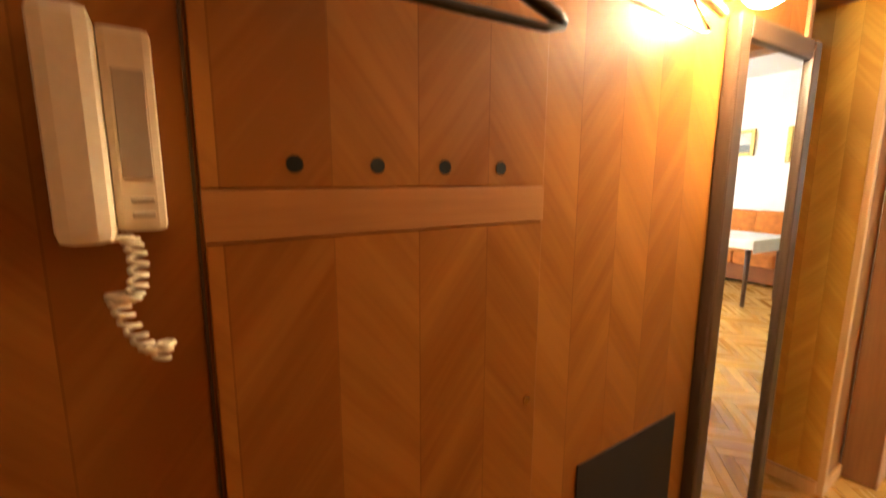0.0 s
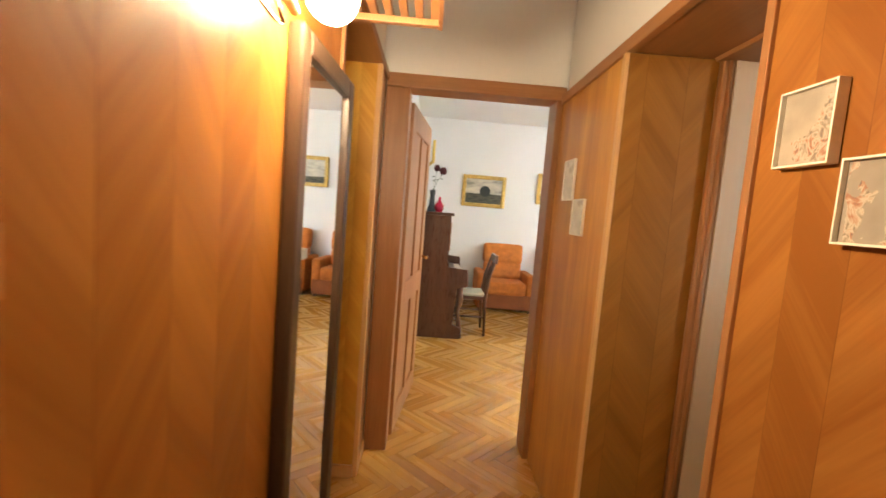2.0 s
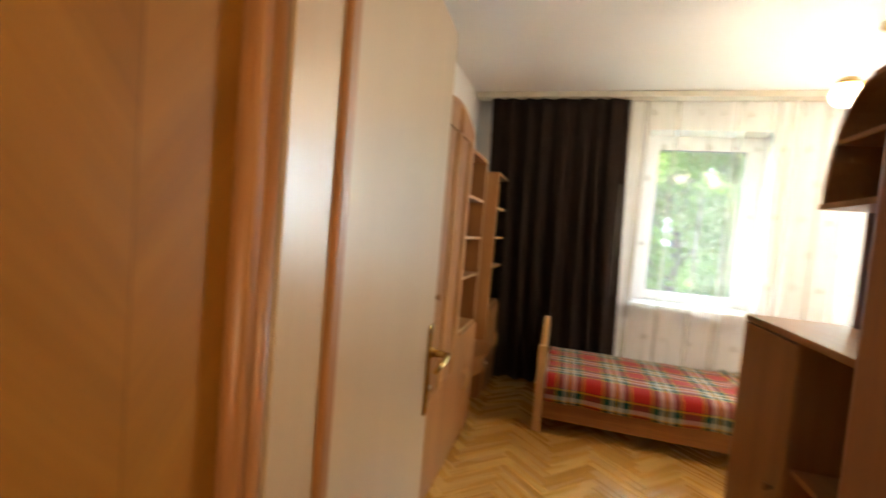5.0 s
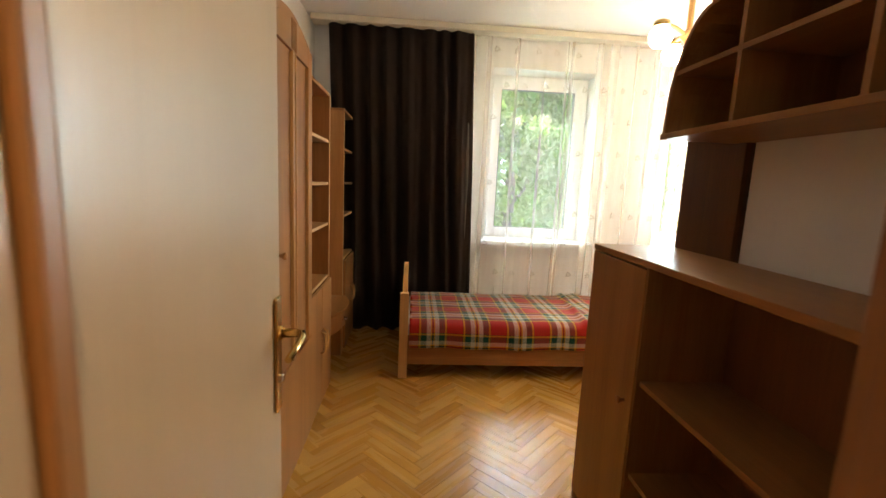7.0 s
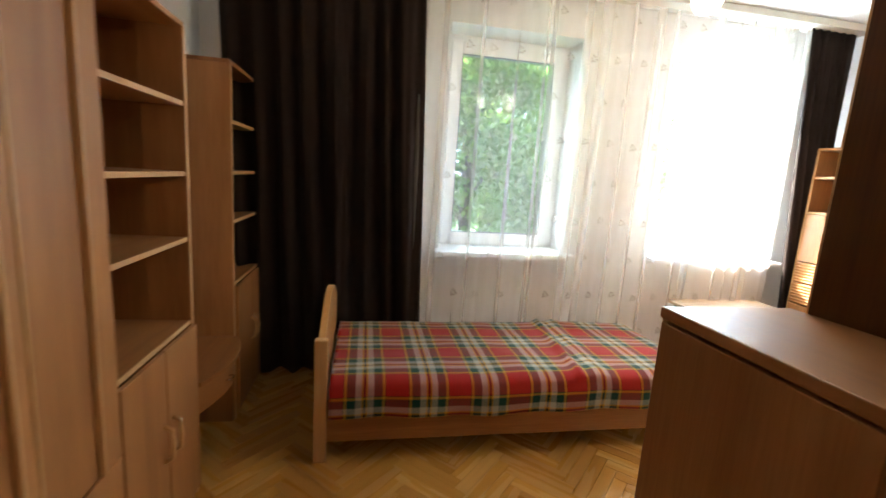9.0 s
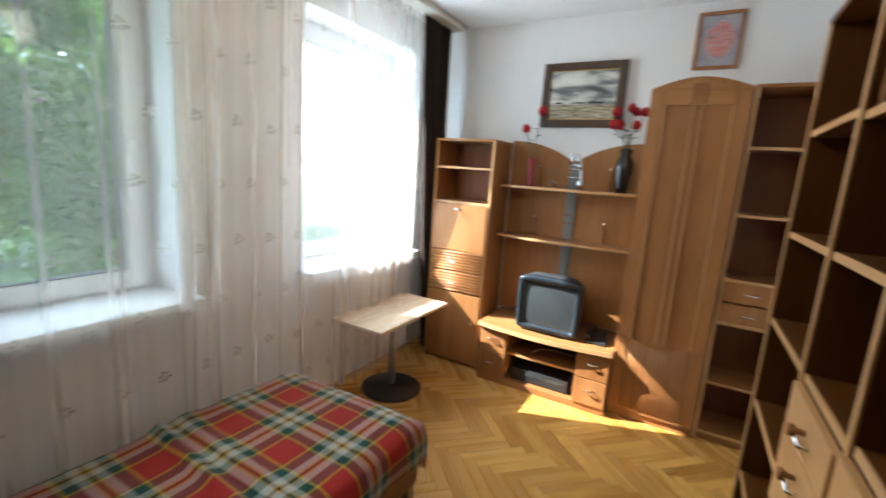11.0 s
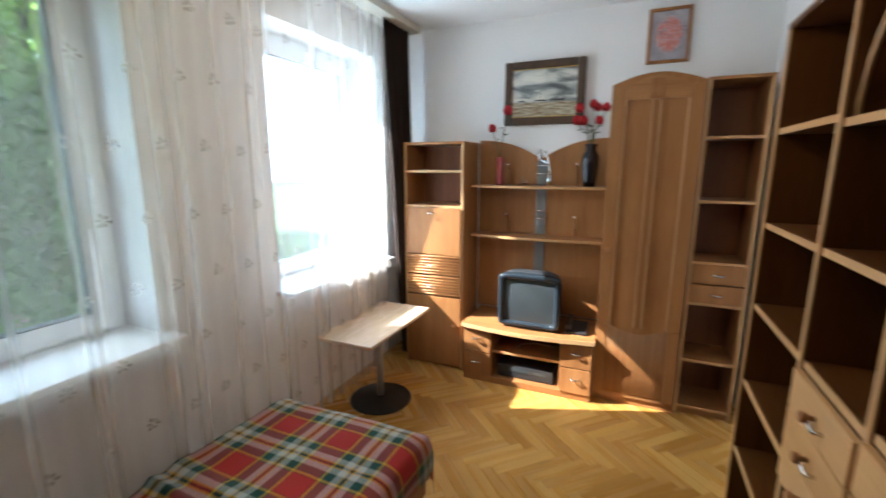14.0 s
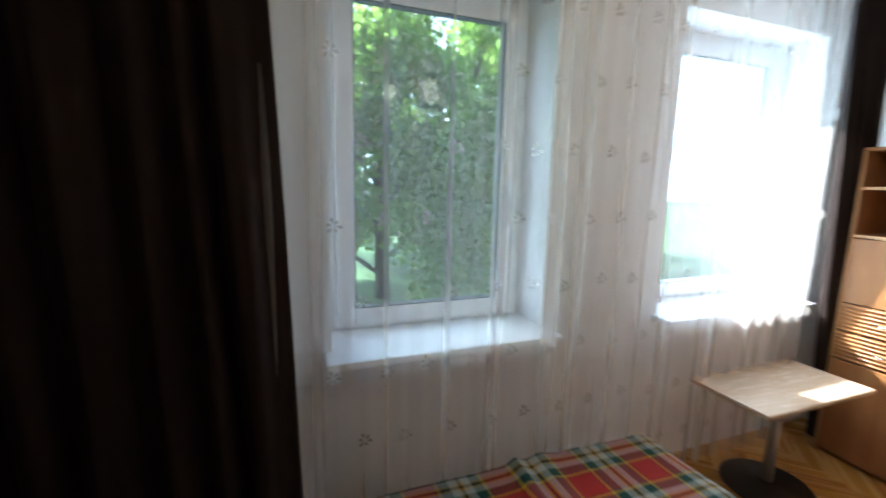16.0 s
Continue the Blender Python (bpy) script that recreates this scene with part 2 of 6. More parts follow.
trim_z = wood("door_frame_wood", (0.25, 0.105, 0.036), (0.40, 0.185, 0.068), "z", rough=0.4)
trim_x = wood("door_frame_wood_level", (0.25, 0.105, 0.036), (0.40, 0.185, 0.068), "x", rough=0.4)
trim_y = wood("door_frame_wood_across", (0.25, 0.105, 0.036), (0.40, 0.185, 0.068), "y", rough=0.4)
lath_z = wood("pale_lath", (0.55, 0.29, 0.10), (0.70, 0.42, 0.17), "z", rough=0.4)
leaf_z = wood("door_leaf_veneer", (0.45, 0.315, 0.19), (0.50, 0.355, 0.22), "z", rough=0.30, fine=0.7, bump=0.01)
board_z = wood("honey_board_veneer", (0.34, 0.125, 0.020), (0.68, 0.34, 0.055), "z", rough=0.36, fine=0.9, spec=0.3)
oak_obj = parquet("oak_parquet", (0.36, 0.165, 0.030), (0.62, 0.35, 0.085), True)
oak_rest = parquet("oak_parquet_rest", (0.36, 0.165, 0.030), (0.62, 0.35, 0.085), False)
screed = plain("parquet_joint", (0.30, 0.15, 0.04), 0.7)
white_wall = plain("white_wall_paint", (0.80, 0.80, 0.80), 0.85, vary=0.03, scale=1.6, bump=0.12)
white_ceiling = plain("white_ceiling_paint", (0.82, 0.82, 0.82), 0.9, vary=0.03, scale=1.2, bump=0.1)
pvc = plain("white_pvc", (0.82, 0.83, 0.85), 0.3, vary=0.02, bump=0.0)
sill_mat = plain("white_sill", (0.80, 0.81, 0.82), 0.35, vary=0.03)
black_metal = plain("black_metal", (0.012, 0.012, 0.013), 0.35, metal=0.2, bump=0.03)
chrome = plain("chrome", (0.75, 0.75, 0.76), 0.16, metal=1.0, vary=0.05, bump=0.0)
brass = plain("brass", (0.62, 0.42, 0.16), 0.25, metal=1.0, vary=0.08, bump=0.02)
curtain_dark = plain("brown_curtain_cloth", (0.030, 0.0145, 0.0085), 0.9, vary=0.2, scale=8, bump=0.3)
net_mat = net("net_curtain_cloth")
tartan = plaid("plaid_wool")
pane_mat = glass("window_glass", (0.80, 0.93, 1.0))


# ---- building ----
OFF = {}


def thing(name, at, label, category, group="", kind=""):
    ob = new(name)
    ob.location = at
    ob.empty_display_size = 0.05
    OFF[ob.name] = Vector(at)
    return tagged(ob, label, category, group, kind)


def part(name, bm, material, parent=None, label="", smooth=False):
    """Links a bmesh, drawn in world places, as one mesh under a thing or part."""
    me = bpy.data.meshes.new(name)
    if parent is not None:
        bmesh.ops.translate(bm, verts=bm.verts, vec=-OFF[parent.name])
    bm.to_mesh(me)
    bm.free()
    for mm in (material if isinstance(material, (list, tuple)) else [material]):
        me.materials.append(mm)
    if smooth:
        for p in me.polygons:
            p.use_smooth = True
    ob = new(name, me)
    if parent is not None:
        ob.parent = parent
        OFF[ob.name] = OFF[parent.name]
    if label:
        tagged(ob, label)
    return ob


def box(bm, x0, x1, y0, y1, z0, z1, bevel=0.0, slot=0):
    r = bmesh.ops.create_cube(bm, size=1.0)
    vs = r["verts"]
    for v in vs:
        v.co = Vector(((x0 + x1) / 2 + v.co.x * abs(x1 - x0), (y0 + y1) / 2 + v.co.y * abs(y1 - y0), (z0 + z1) / 2 + v.co.z * abs(z1 - z0)))
    faces = {f for v in vs for f in v.link_faces}
    for f in faces:
        f.material_index = slot
    if bevel:
        edges = list({e for v in vs for e in v.link_edges})
        bmesh.ops.bevel(bm, geom=edges, offset=bevel, segments=2, affect="EDGES", profile=0.6)
    return bm


def bx(x0, x1, y0, y1, z0, z1, bevel=0.002):
    return box(bmesh.new(), x0, x1, y0, y1, z0, z1, bevel)


def tube(bm, points, radius, sides=10, caps=True):
    """A round bar along a run of points."""
    pts = [Vector(p) for p in points]
    radii = radius if isinstance(radius, (list, tuple)) else [radius] * len(pts)
    rings, up = [], Vector((0.31, 0.17, 0.93))
    for i, p in enumerate(pts):
        d = (pts[min(i + 1, len(pts) - 1)] - pts[max(i - 1, 0)]).normalized()
        a = d.cross(up)
        a = a.normalized() if a.length > 0.05 else d.cross(Vector((1, 0, 0))).normalized()
        b = d.cross(a)
        rings.append([bm.verts.new(p + (a * math.cos(k * math.tau / sides) + b * math.sin(k * math.tau / sides)) * radii[i]) for k in range(sides)])
    for r0, r1 in zip(rings, rings[1:]):
        for k in range(sides):
            bm.faces.new((r0[k], r0[(k + 1) % sides], r1[(k + 1) % sides], r1[k])).smooth = True
    if caps:
        bm.faces.new(rings[0][::-1])
        bm.faces.new(rings[-1])
    return bm


def lathe(bm, cx, cy, profile, sides=24, squash=1.0):
    """Turns a profile of (radius, height) round an upright axis."""
    rings = [[bm.verts.new((cx + r * math.cos(k * math.tau / sides), cy + r * squash * math.sin(k * math.tau / sides), z)) for k in range(sides)] for r, z in profile]
    for r0, r1 in zip(rings, rings[1:]):
        for k in range(sides):
            bm.faces.new((r0[k], r0[(k + 1) % sides], r1[(k + 1) % sides], r1[k])).smooth = True
    bm.faces.new(rings[0][::-1])
    bm.faces.new(rings[-1])
    return bm


def prism(bm, outline, axis, lo, hi):
    """Draws an outline out along an axis; the outline holds the other two places, in order."""
    def at(p, d):
        return {"x": (d, p[0], p[1]), "y": (p[0], d, p[1]), "z": (p[0], p[1], d)}[axis]
    a = [bm.verts.new(at(p, lo)) for p in outline]
    b = [bm.verts.new(at(p, hi)) for p in outline]
    n = len(a)
    bm.faces.new(a[::-1])
    bm.faces.new(b)
    for k in range(n):
        bm.faces.new((a[k], a[(k + 1) % n], b[(k + 1) % n], b[k]))
    bmesh.ops.recalc_face_normals(bm, faces=bm.faces)
    return bm


def knob(bm, p, way, r=0.016, out=0.03):
    """A turned knob that stands out along the way."""
    w = Vector(way)
    prof = [(0.0, 0.45), (0.35, 0.42), (0.55, 0.8), (0.8, 1.0), (1.0, 0.7)]
    tube(bm, [Vector(p) + w * (out * a) for a, _ in prof], [r * b for _, b in prof], 12)
    return bm


# ---- the setting ----
CEIL = 2.85
HALL_S, HALL_N, BED_N = -0.09, 0.88, -0.57


def structure(name, bm, material, label, category):
    return tagged(part(name, bm, material), label, category, kind="structure")


bm = bmesh.new()
box(bm, -0.9, 7.7, -4.6, 2.2, -0.12, -0.016)
box(bm, -2.4, -0.9, -4.6, -1.6, -0.12, -0.016)
floor = structure("floor", bm, screed, "oak herringbone parquet floor with a satin varnish", "floor")

bm = bmesh.new()
box(bm, -2.4, 3.0, -4.75, 0.0, CEIL, CEIL + 0.12)
box(bm, -0.9, 3.0, 0.0, 2.2, CEIL, CEIL + 0.12)
box(bm, 3.0, 7.7, -3.5, 2.2, CEIL, CEIL + 0.12)
structure("ceiling", bm, white_ceiling, "plain white painted plaster ceiling", "ceiling")

# window wall, with two openings
W1, W2, WZ = (0.12, 1.16), (-1.84, -0.66), (0.90, 2.58)
bm = bmesh.new()
for a, b in ((-2.35, W2[0]), (W2[1], W1[0]), (W1[1], 2.98)):
    box(bm, a, b, -4.92, -4.55, 0, CEIL)
for a, b in (W1, W2):
    box(bm, a, b, -4.92, -4.55, 0, WZ[0])
    box(bm, a, b, -4.92, -4.55, WZ[1], CEIL)
structure("wall_south", bm, white_wall, "white painted wall with two windows", "wall")
structure("wall_west", bx(-2.35, -2.2, -4.55, -1.55, 0, CEIL, 0), white_wall, "white painted wall behind the wall unit", "wall")
structure("wall_east", bx(2.83, 2.98, -4.55, -0.57, 0, CEIL, 0), white_wall, "white painted wall behind the wardrobe row", "wall")
structure("wall_alcove", bx(-2.2, 0.69, -1.74, -1.6, 0, CEIL, 0), white_wall, "white painted wall behind the bookcase", "wall")
structure("wall_passage", bx(0.55, 0.69, -1.6, -0.57, 0, CEIL, 0), white_wall, "white painted wall beside the passage", "wall")

# wall between hall and bedroom, with the deep doorway
DX0, DX1, DZ = 1.50, 2.12, 2.04
bm = bmesh.new()
box(bm, -0.9, DX0 - 0.03, BED_N, HALL_S - 0.02, 0, CEIL)
box(bm, 2.232, 2.98, BED_N, HALL_S - 0.02, 0, CEIL)
box(bm, DX0 - 0.03, 2.232, BED_N, HALL_S - 0.02, DZ + 0.05, CEIL)
structure("wall_hall_south", bm, white_wall, "white wall above the wooden panelling", "wall")
bm = bmesh.new()
box(bm, -0.9, 1.872, HALL_N + 0.02, HALL_N + 0.5, 0, CEIL)
box(bm, 2.74, 3.0, HALL_N + 0.02, HALL_N + 0.5, 0, CEIL)
box(bm, 1.872, 2.74, HALL_N + 0.02, HALL_N + 0.5, 2.114, CEIL)
structure("wall_hall_north", bm, white_wall, "white wall above the wooden panelling", "wall")
structure("wall_hall_west", bx(-1.0, -0.9, HALL_S, HALL_N + 0.02, 0, CEIL, 0), white_wall, "plain wall closing the hall", "wall")
# wall to the living room
LY0, LY1 = -0.075, 0.745
bm = bmesh.new()
box(bm, 3.0, 3.12, LY1 + 0.05, 2.2, 0, CEIL)
box(bm, 3.0, 3.12, -3.4, LY0 - 0.05, 0, CEIL)
box(bm, 3.0, 3.12, LY0 - 0.05, LY1 + 0.05, 2.10, CEIL)
structure("wall_living_west", bm, white_wall, "white wall with the doorway to the living room", "wall")
structure("wall_living_east", bx(7.5, 7.65, -3.4, 0.99, 0, CEIL, 0), white_wall, "white wall hung with small gilt-framed paintings", "wall")
structure("wall_living_north", bx(3.12, 7.5, 0.86, 0.99, 0, CEIL, 0), white_wall, "white wall behind the piano", "wall")
# unseen wall; its opening is added to let daylight in
bm = bmesh.new()
box(bm, 3.0, 3.9, -3.55, -3.4, 0, CEIL)
box(bm, 5.7, 7.65, -3.55, -3.4, 0, CEIL)
box(bm, 3.9, 5.7, -3.55, -3.4, 0, 0.85)
box(bm, 3.9, 5.7, -3.55, -3.4, 2.4, CEIL)
structure("wall_living_south", bm, white_wall, "plain white unseen wall with a wide opening added for daylight", "wall")


def window(name, x0, x1):
    """A white plastic window: outer frame, one sash, its pane and the sill."""
    w = thing(name, ((x0 + x1) / 2, -4.83, WZ[0]), "white plastic window with one tall sash and a deep sill", "window", kind="structure")
    bm = bmesh.new()
    for a in ((x0, x0 + 0.06, WZ[0], WZ[1]), (x1 - 0.06, x1, WZ[0], WZ[1]), (x0 + 0.06, x1 - 0.06, WZ[0], WZ[0] + 0.06), (x0 + 0.06, x1 - 0.06, WZ[1] - 0.06, WZ[1])):
        box(bm, a[0], a[1], -4.88, -4.81, a[2], a[3], 0.006)
    part("window_frame", bm, pvc, w)
    s0, s1, t0, t1, k = x0 + 0.05, x1 - 0.05, WZ[0] + 0.05, WZ[1] - 0.05, 0.09
    bm = bmesh.new()
    for a in ((s0, s0 + k, t0, t1), (s1 - k, s1, t0, t1), (s0 + k, s1 - k, t0, t0 + k), (s0 + k, s1 - k, t1 - k, t1)):
        box(bm, a[0], a[1], -4.86, -4.785, a[2], a[3], 0.008)
    sash = part("sash", bm, pvc, w)
    bm = bmesh.new()
    q = 0.006
    for a in ((s0 + k, s0 + k + q, t0 + k, t1 - k), (s1 - k - q, s1 - k, t0 + k, t1 - k), (s0 + k + q, s1 - k - q, t0 + k, t0 + k + q), (s0 + k + q, s1 - k - q, t1 - k - q, t1 - k)):
        box(bm, a[0], a[1], -4.84, -4.79, a[2], a[3])
    part("gasket", bm, black_metal, sash, "black rubber gasket")
    p = part("pane", bx(s0 + k, s1 - k, -4.83, -4.815, t0 + k, t1 - k, 0), pane_mat, sash)
    p.visible_shadow = False
    bm = bx(x0 - 0.04, x1 + 0.04, -4.81, -4.41, WZ[0] + 0.002, WZ[0] + 0.035, 0.008)
    part("window_sill", bm, sill_mat, w)
    bm = bmesh.new()
    hx = s0 + k * 0.5
    box(bm, hx - 0.014, hx + 0.014, -4.785, -4.775, 1.62, 1.70, 0.003)
    tube(bm, [(hx, -4.775, 1.67), (hx, -4.745, 1.67), (hx, -4.74, 1.66), (hx, -4.74, 1.55)], 0.009)
    part("window_handle", bm, pvc, sash, "white lever handle")
    return w


window("window_1", *W1)
window("window_2", *W2)


# ---- hall panelling and doorways ----
bm = bmesh.new()
box(bm, -0.9, DX0 - 0.03, HALL_S - 0.02, HALL_S, 0, 2.04)
structure("panelling_south", bx(2.209, 2.98, HALL_S - 0.02, HALL_S, 0, 2.04, 0), board_z, "honey-brown straight-grained veneer wall panelling", "wall panelling")
structure("panelling_south", bm, chev, "orange-brown veneer wall panelling in a chevron pattern", "wall panelling")
bm = bmesh.new()
box(bm, -0.9, 1.872, HALL_N, HALL_N + 0.02, 0, 2.55)
box(bm, 2.74, 2.98, HALL_N, HALL_N + 0.02, 0, 2.09)
structure("panelling_north", bm, chev, "orange-brown veneer wall panelling in a chevron pattern", "wall panelling")
structure("trim_south", bx(-0.9, 2.98, HALL_S - 0.02, HALL_S + 0.012, 2.04, 2.09, 0.004), trim_x, "wooden trim along the top of the panelling", "trim")
structure("trim_corner", bx(2.179, 2.207, HALL_S - 0.003, HALL_S + 0.013, 0, 2.04, 0.004), lath_z, "pale wooden corner lath of the doorway", "trim")
structure("trim_corner", bx(DX0 - 0.03, DX0 - 0.005, HALL_S - 0.024, HALL_S + 0.01, 0, 2.04, 0.004), trim_z, "wooden corner lath of the doorway", "trim")
structure("baseboard", bx(2.74, 2.98, HALL_N - 0.012, HALL_N, 0, 0.06, 0.003), lath_z, "pale wooden skirting board", "baseboard")

# bedroom doorway: lining, frame, leaf
structure("door_lining", prism(bmesh.new(), [(2.182, HALL_S - 0.0035), (2.170, -0.42), (2.23, -0.42), (2.23, HALL_S - 0.022), (2.208, HALL_S - 0.022), (2.208, HALL_S - 0.0035)], "z", 0, 2.04), chev_dark, "brown chevron veneer lining the deep doorway", "doorway")
structure("door_lining", bx(DX0 - 0.03, DX0 - 0.006, -0.40, HALL_S - 0.026, 0, 2.04, 0), chev_dark, "brown chevron veneer lining the deep doorway", "doorway")
structure("door_soffit", bx(DX0 - 0.03, 2.23, -0.402, HALL_S - 0.02, 2.045, 2.07, 0), trim_x, "brown veneer soffit of the deep doorway", "doorway")
d = thing("door_1", (DX1, -0.57, 0), "open door with a pale veneer leaf and a brass handle", "door", kind="structure")
fr = part("door_frame", bx(2.142, 2.23, -0.572, -0.422, 0, 2.03, 0.008), trim_z, d)
part("moulding", tube(bmesh.new(), [(2.160, -0.430, 0.0), (2.160, -0.430, 2.03)], 0.013, 12), trim_z, fr)
part("moulding", tube(bmesh.new(), [(2.143, -0.447, 0.0), (2.143, -0.447, 2.03)], 0.010, 12), trim_z, fr)
part("rebate", bx(2.134, 2.141, -0.570, -0.462, 0, 2.03, 0.001), leaf_z, fr, "pale veneer strip in the frame")
part("door_frame", bx(DX0 - 0.03, DX0 + 0.02, -0.565, -0.402, 0, 2.03, 0.01), trim_z, d)
part("door_head", bx(DX0 - 0.03, 2.23, -0.565, -0.404, 2.03, 2.075, 0.01), trim_x, d)
part("casing", bx(2.124, 2.235, -0.602, -0.574, 0, 2.09, 0.006), trim_z, d)
part("casing", bx(DX0 - 0.08, DX0 + 0.0, -0.592, -0.568, 0, 2.09, 0.006), trim_z, d)
LEAF = pose(2.138, -0.606, 0, 0, 0, 2.5)


def on_leaf(name, bm, material, parent, label="", smooth=False):
    """A piece of the open leaf, drawn with the hinge at the origin and the leaf along -y."""
    bmesh.ops.transform(bm, matrix=LEAF, verts=bm.verts)
    return part(name, bm, material, parent, label, smooth)


leaf = on_leaf("door_leaf", bx(0.0, 0.04, -0.633, 0.0, 0.012, 2.04, 0.004), leaf_z, d)
on_leaf("handle_plate", bx(-0.009, 0.0, -0.612, -0.574, 0.945, 1.205, 0.004), brass, leaf, "brass handle plate")
bm = tube(bmesh.new(), [(-0.004, -0.593, 1.125), (-0.045, -0.593, 1.125), (-0.056, -0.589, 1.124), (-0.060, -0.576, 1.122), (-0.058, -0.53, 1.116), (-0.054, -0.475, 1.112)], [0.012, 0.010, 0.010, 0.009, 0.008, 0.007])
on_leaf("door_handle", bm, brass, leaf, "brass lever handle")
on_leaf("handle_collar", tube(bmesh.new(), [(-0.008, -0.593, 1.125), (-0.016, -0.593, 1.125)], [0.017, 0.014], 14), brass, leaf)
on_leaf("lock_cylinder", tube(bmesh.new(), [(-0.008, -0.593, 1.02), (-0.018, -0.593, 1.02)], 0.010, 14), chrome, leaf, "steel lock cylinder")

# recess opposite
structure("recess_lining", bx(2.722, 2.74, HALL_N + 0.0, HALL_N + 0.36, 0.06, 2.09, 0), chev_pale, "honey-pale chevron veneer lining a recess, lamplight put into its colour", "doorway")
structure("recess_lining", bx(1.872, 1.888, HALL_N + 0.0, HALL_N + 0.36, 0, 2.09, 0), chev_pale, "honey-pale chevron veneer lining a recess, lamplight put into its colour", "doorway")
structure("recess_soffit", bx(1.872, 2.74, HALL_N + 0.0, HALL_N + 0.36, 2.09, 2.11, 0), trim_x, "brown veneer soffit of a recess", "doorway")
structure("trim_recess", bx(2.712, 2.755, HALL_N - 0.012, HALL_N + 0.012, 0, 2.09, 0.004), lath_z, "pale wooden corner lath of the recess", "trim")
structure("trim_recess", bx(1.86, 1.888, HALL_N - 0.012, HALL_N - 0.001, 0, 2.09, 0.004), trim_z, "wooden corner lath of the recess", "trim")
structure("trim_north", bx(1.86, 2.98, HALL_N - 0.016, HALL_N + 0.012, 2.092, 2.13, 0.004), trim_x, "wooden trim along the top of the recess", "trim")
structure("baseboard", bx(2.70, 2.722, HALL_N + 0.012, HALL_N + 0.36, 0, 0.06, 0.003), lath_z, "pale wooden skirting board", "baseboard")
d = thing("door_2", (2.32, HALL_N + 0.40, 0), "closed door with a pale veneer leaf in the recess", "door", kind="structure")
part("door_leaf", bx(1.96, 2.68, HALL_N + 0.38, HALL_N + 0.42, 0.005, 2.04, 0.004), leaf_z, d)
part("door_frame", bx(1.872, 1.96, HALL_N + 0.36, HALL_N + 0.44, 0, 2.09, 0.006), trim_z, d)
part("door_frame", bx(2.68, 2.74, HALL_N + 0.36, HALL_N + 0.44, 0, 2.09, 0.006), trim_z, d)

# living room doorway
d = thing("door_3", (3.06, LY1, 0), "open panelled wooden door in a brown frame", "door", kind="structure")
part("door_frame", bx(2.975, 3.14, LY1, LY1 + 0.132, 0, 2.062, 0.008), trim_z, d)
part("door_frame", bx(2.975, 3.14, LY0 - 0.03, LY0 + 0.02, 0, 2.062, 0.008), trim_z, d)
part("door_head", bx(2.975, 3.14, LY0 - 0.03, LY1 + 0.132, 2.062, 2.135, 0.008), trim_y, d)
leaf_m = pose(3.14, LY1 + 0.02, 0, 0, 0, -7)
bm = bmesh.new()
for a in ((0, 0.12, 0.01, 2.02), (0.70, 0.82, 0.01, 2.02), (0.12, 0.70, 0.01, 0.16), (0.12, 0.70, 0.80, 0.95), (0.12, 0.70, 1.88, 2.02), (0.37, 0.45, 0.95, 1.88), (0.37, 0.45, 0.16, 0.80)):
    box(bm, a[0], a[1], -0.04, 0.0, a[2], a[3], 0.004)
for a in ((0.12, 0.37, 0.95, 1.88), (0.45, 0.70, 0.95, 1.88), (0.12, 0.37, 0.16, 0.80), (0.45, 0.70, 0.16, 0.80)):
    box(bm, a[0], a[1], -0.028, -0.012, a[2], a[3])
bmesh.ops.transform(bm, matrix=leaf_m, verts=bm.verts)
leaf = part("door_leaf", bm, trim_z, d)
bm = bmesh.new()
tube(bm, [(0.76, -0.04, 1.05), (0.76, -0.085, 1.05), (0.66, -0.09, 1.05)], 0.009)
bmesh.ops.transform(bm, matrix=leaf_m, verts=bm.verts)
part("door_handle", bm, brass, leaf, "brass lever handle")

structure("curtain_rail", bx(-2.1, 2.80, -4.40, -4.24, 2.795, 2.846, 0.006), plain("cream_rail", (0.62, 0.58, 0.50), 0.5), "cream curtain rail fixed under the ceiling", "curtain rail")


# ---- curtains ----
def curtain(name, x0, x1, y, z0, z1, material, label, folds, depth, lean=(0, 0), thick=0.0, seed=1, small=0.25):
    """Hanging cloth with uneven folds; lean moves the lower ends of its two edges."""
    rng = random.Random(seed)
    nx, nz = folds * 10, 24
    ph = [rng.uniform(-0.5, 0.5) for _ in range(folds + 2)]
    am = [rng.uniform(0.55, 1.25) for _ in range(folds + 2)]
    bm = bmesh.new()
    grid = []
    for j in range(nz + 1):
        h = j / nz
        row = []
        for i in range(nx + 1):
            u = i / nx
            k = u * folds
            a0, a1 = am[int(k)], am[int(k) + 1]
            f = k - int(k)
            a = a0 * (1 - f) + a1 * f
            p = ph[int(k)] * (1 - f) + ph[int(k) + 1] * f
            w = math.sin((k + p * 0.6) * math.tau) * a + small * math.sin((k * 2.3 + h * 0.8) * math.tau)
            ease = 0.45 + 0.55 * min(1, h * 2.2)
            x = x0 + (x1 - x0) * u + (lean[0] * (1 - u) + lean[1] * u) * h + 0.012 * math.sin(h * 5 + k * 2) * h
            row.append(bm.verts.new((x, y + depth * w * ease, z1 + (z0 - z1) * h)))
        grid.append(row)
    for a, b in zip(grid, grid[1:]):
        for i in range(nx):
            bm.faces.new((a[i], a[i + 1], b[i + 1], b[i])).smooth = True
    if thick:
        bmesh.ops.solidify(bm, geom=bm.faces[:], thickness=thick)
    return part(name, bm, material, smooth=True)


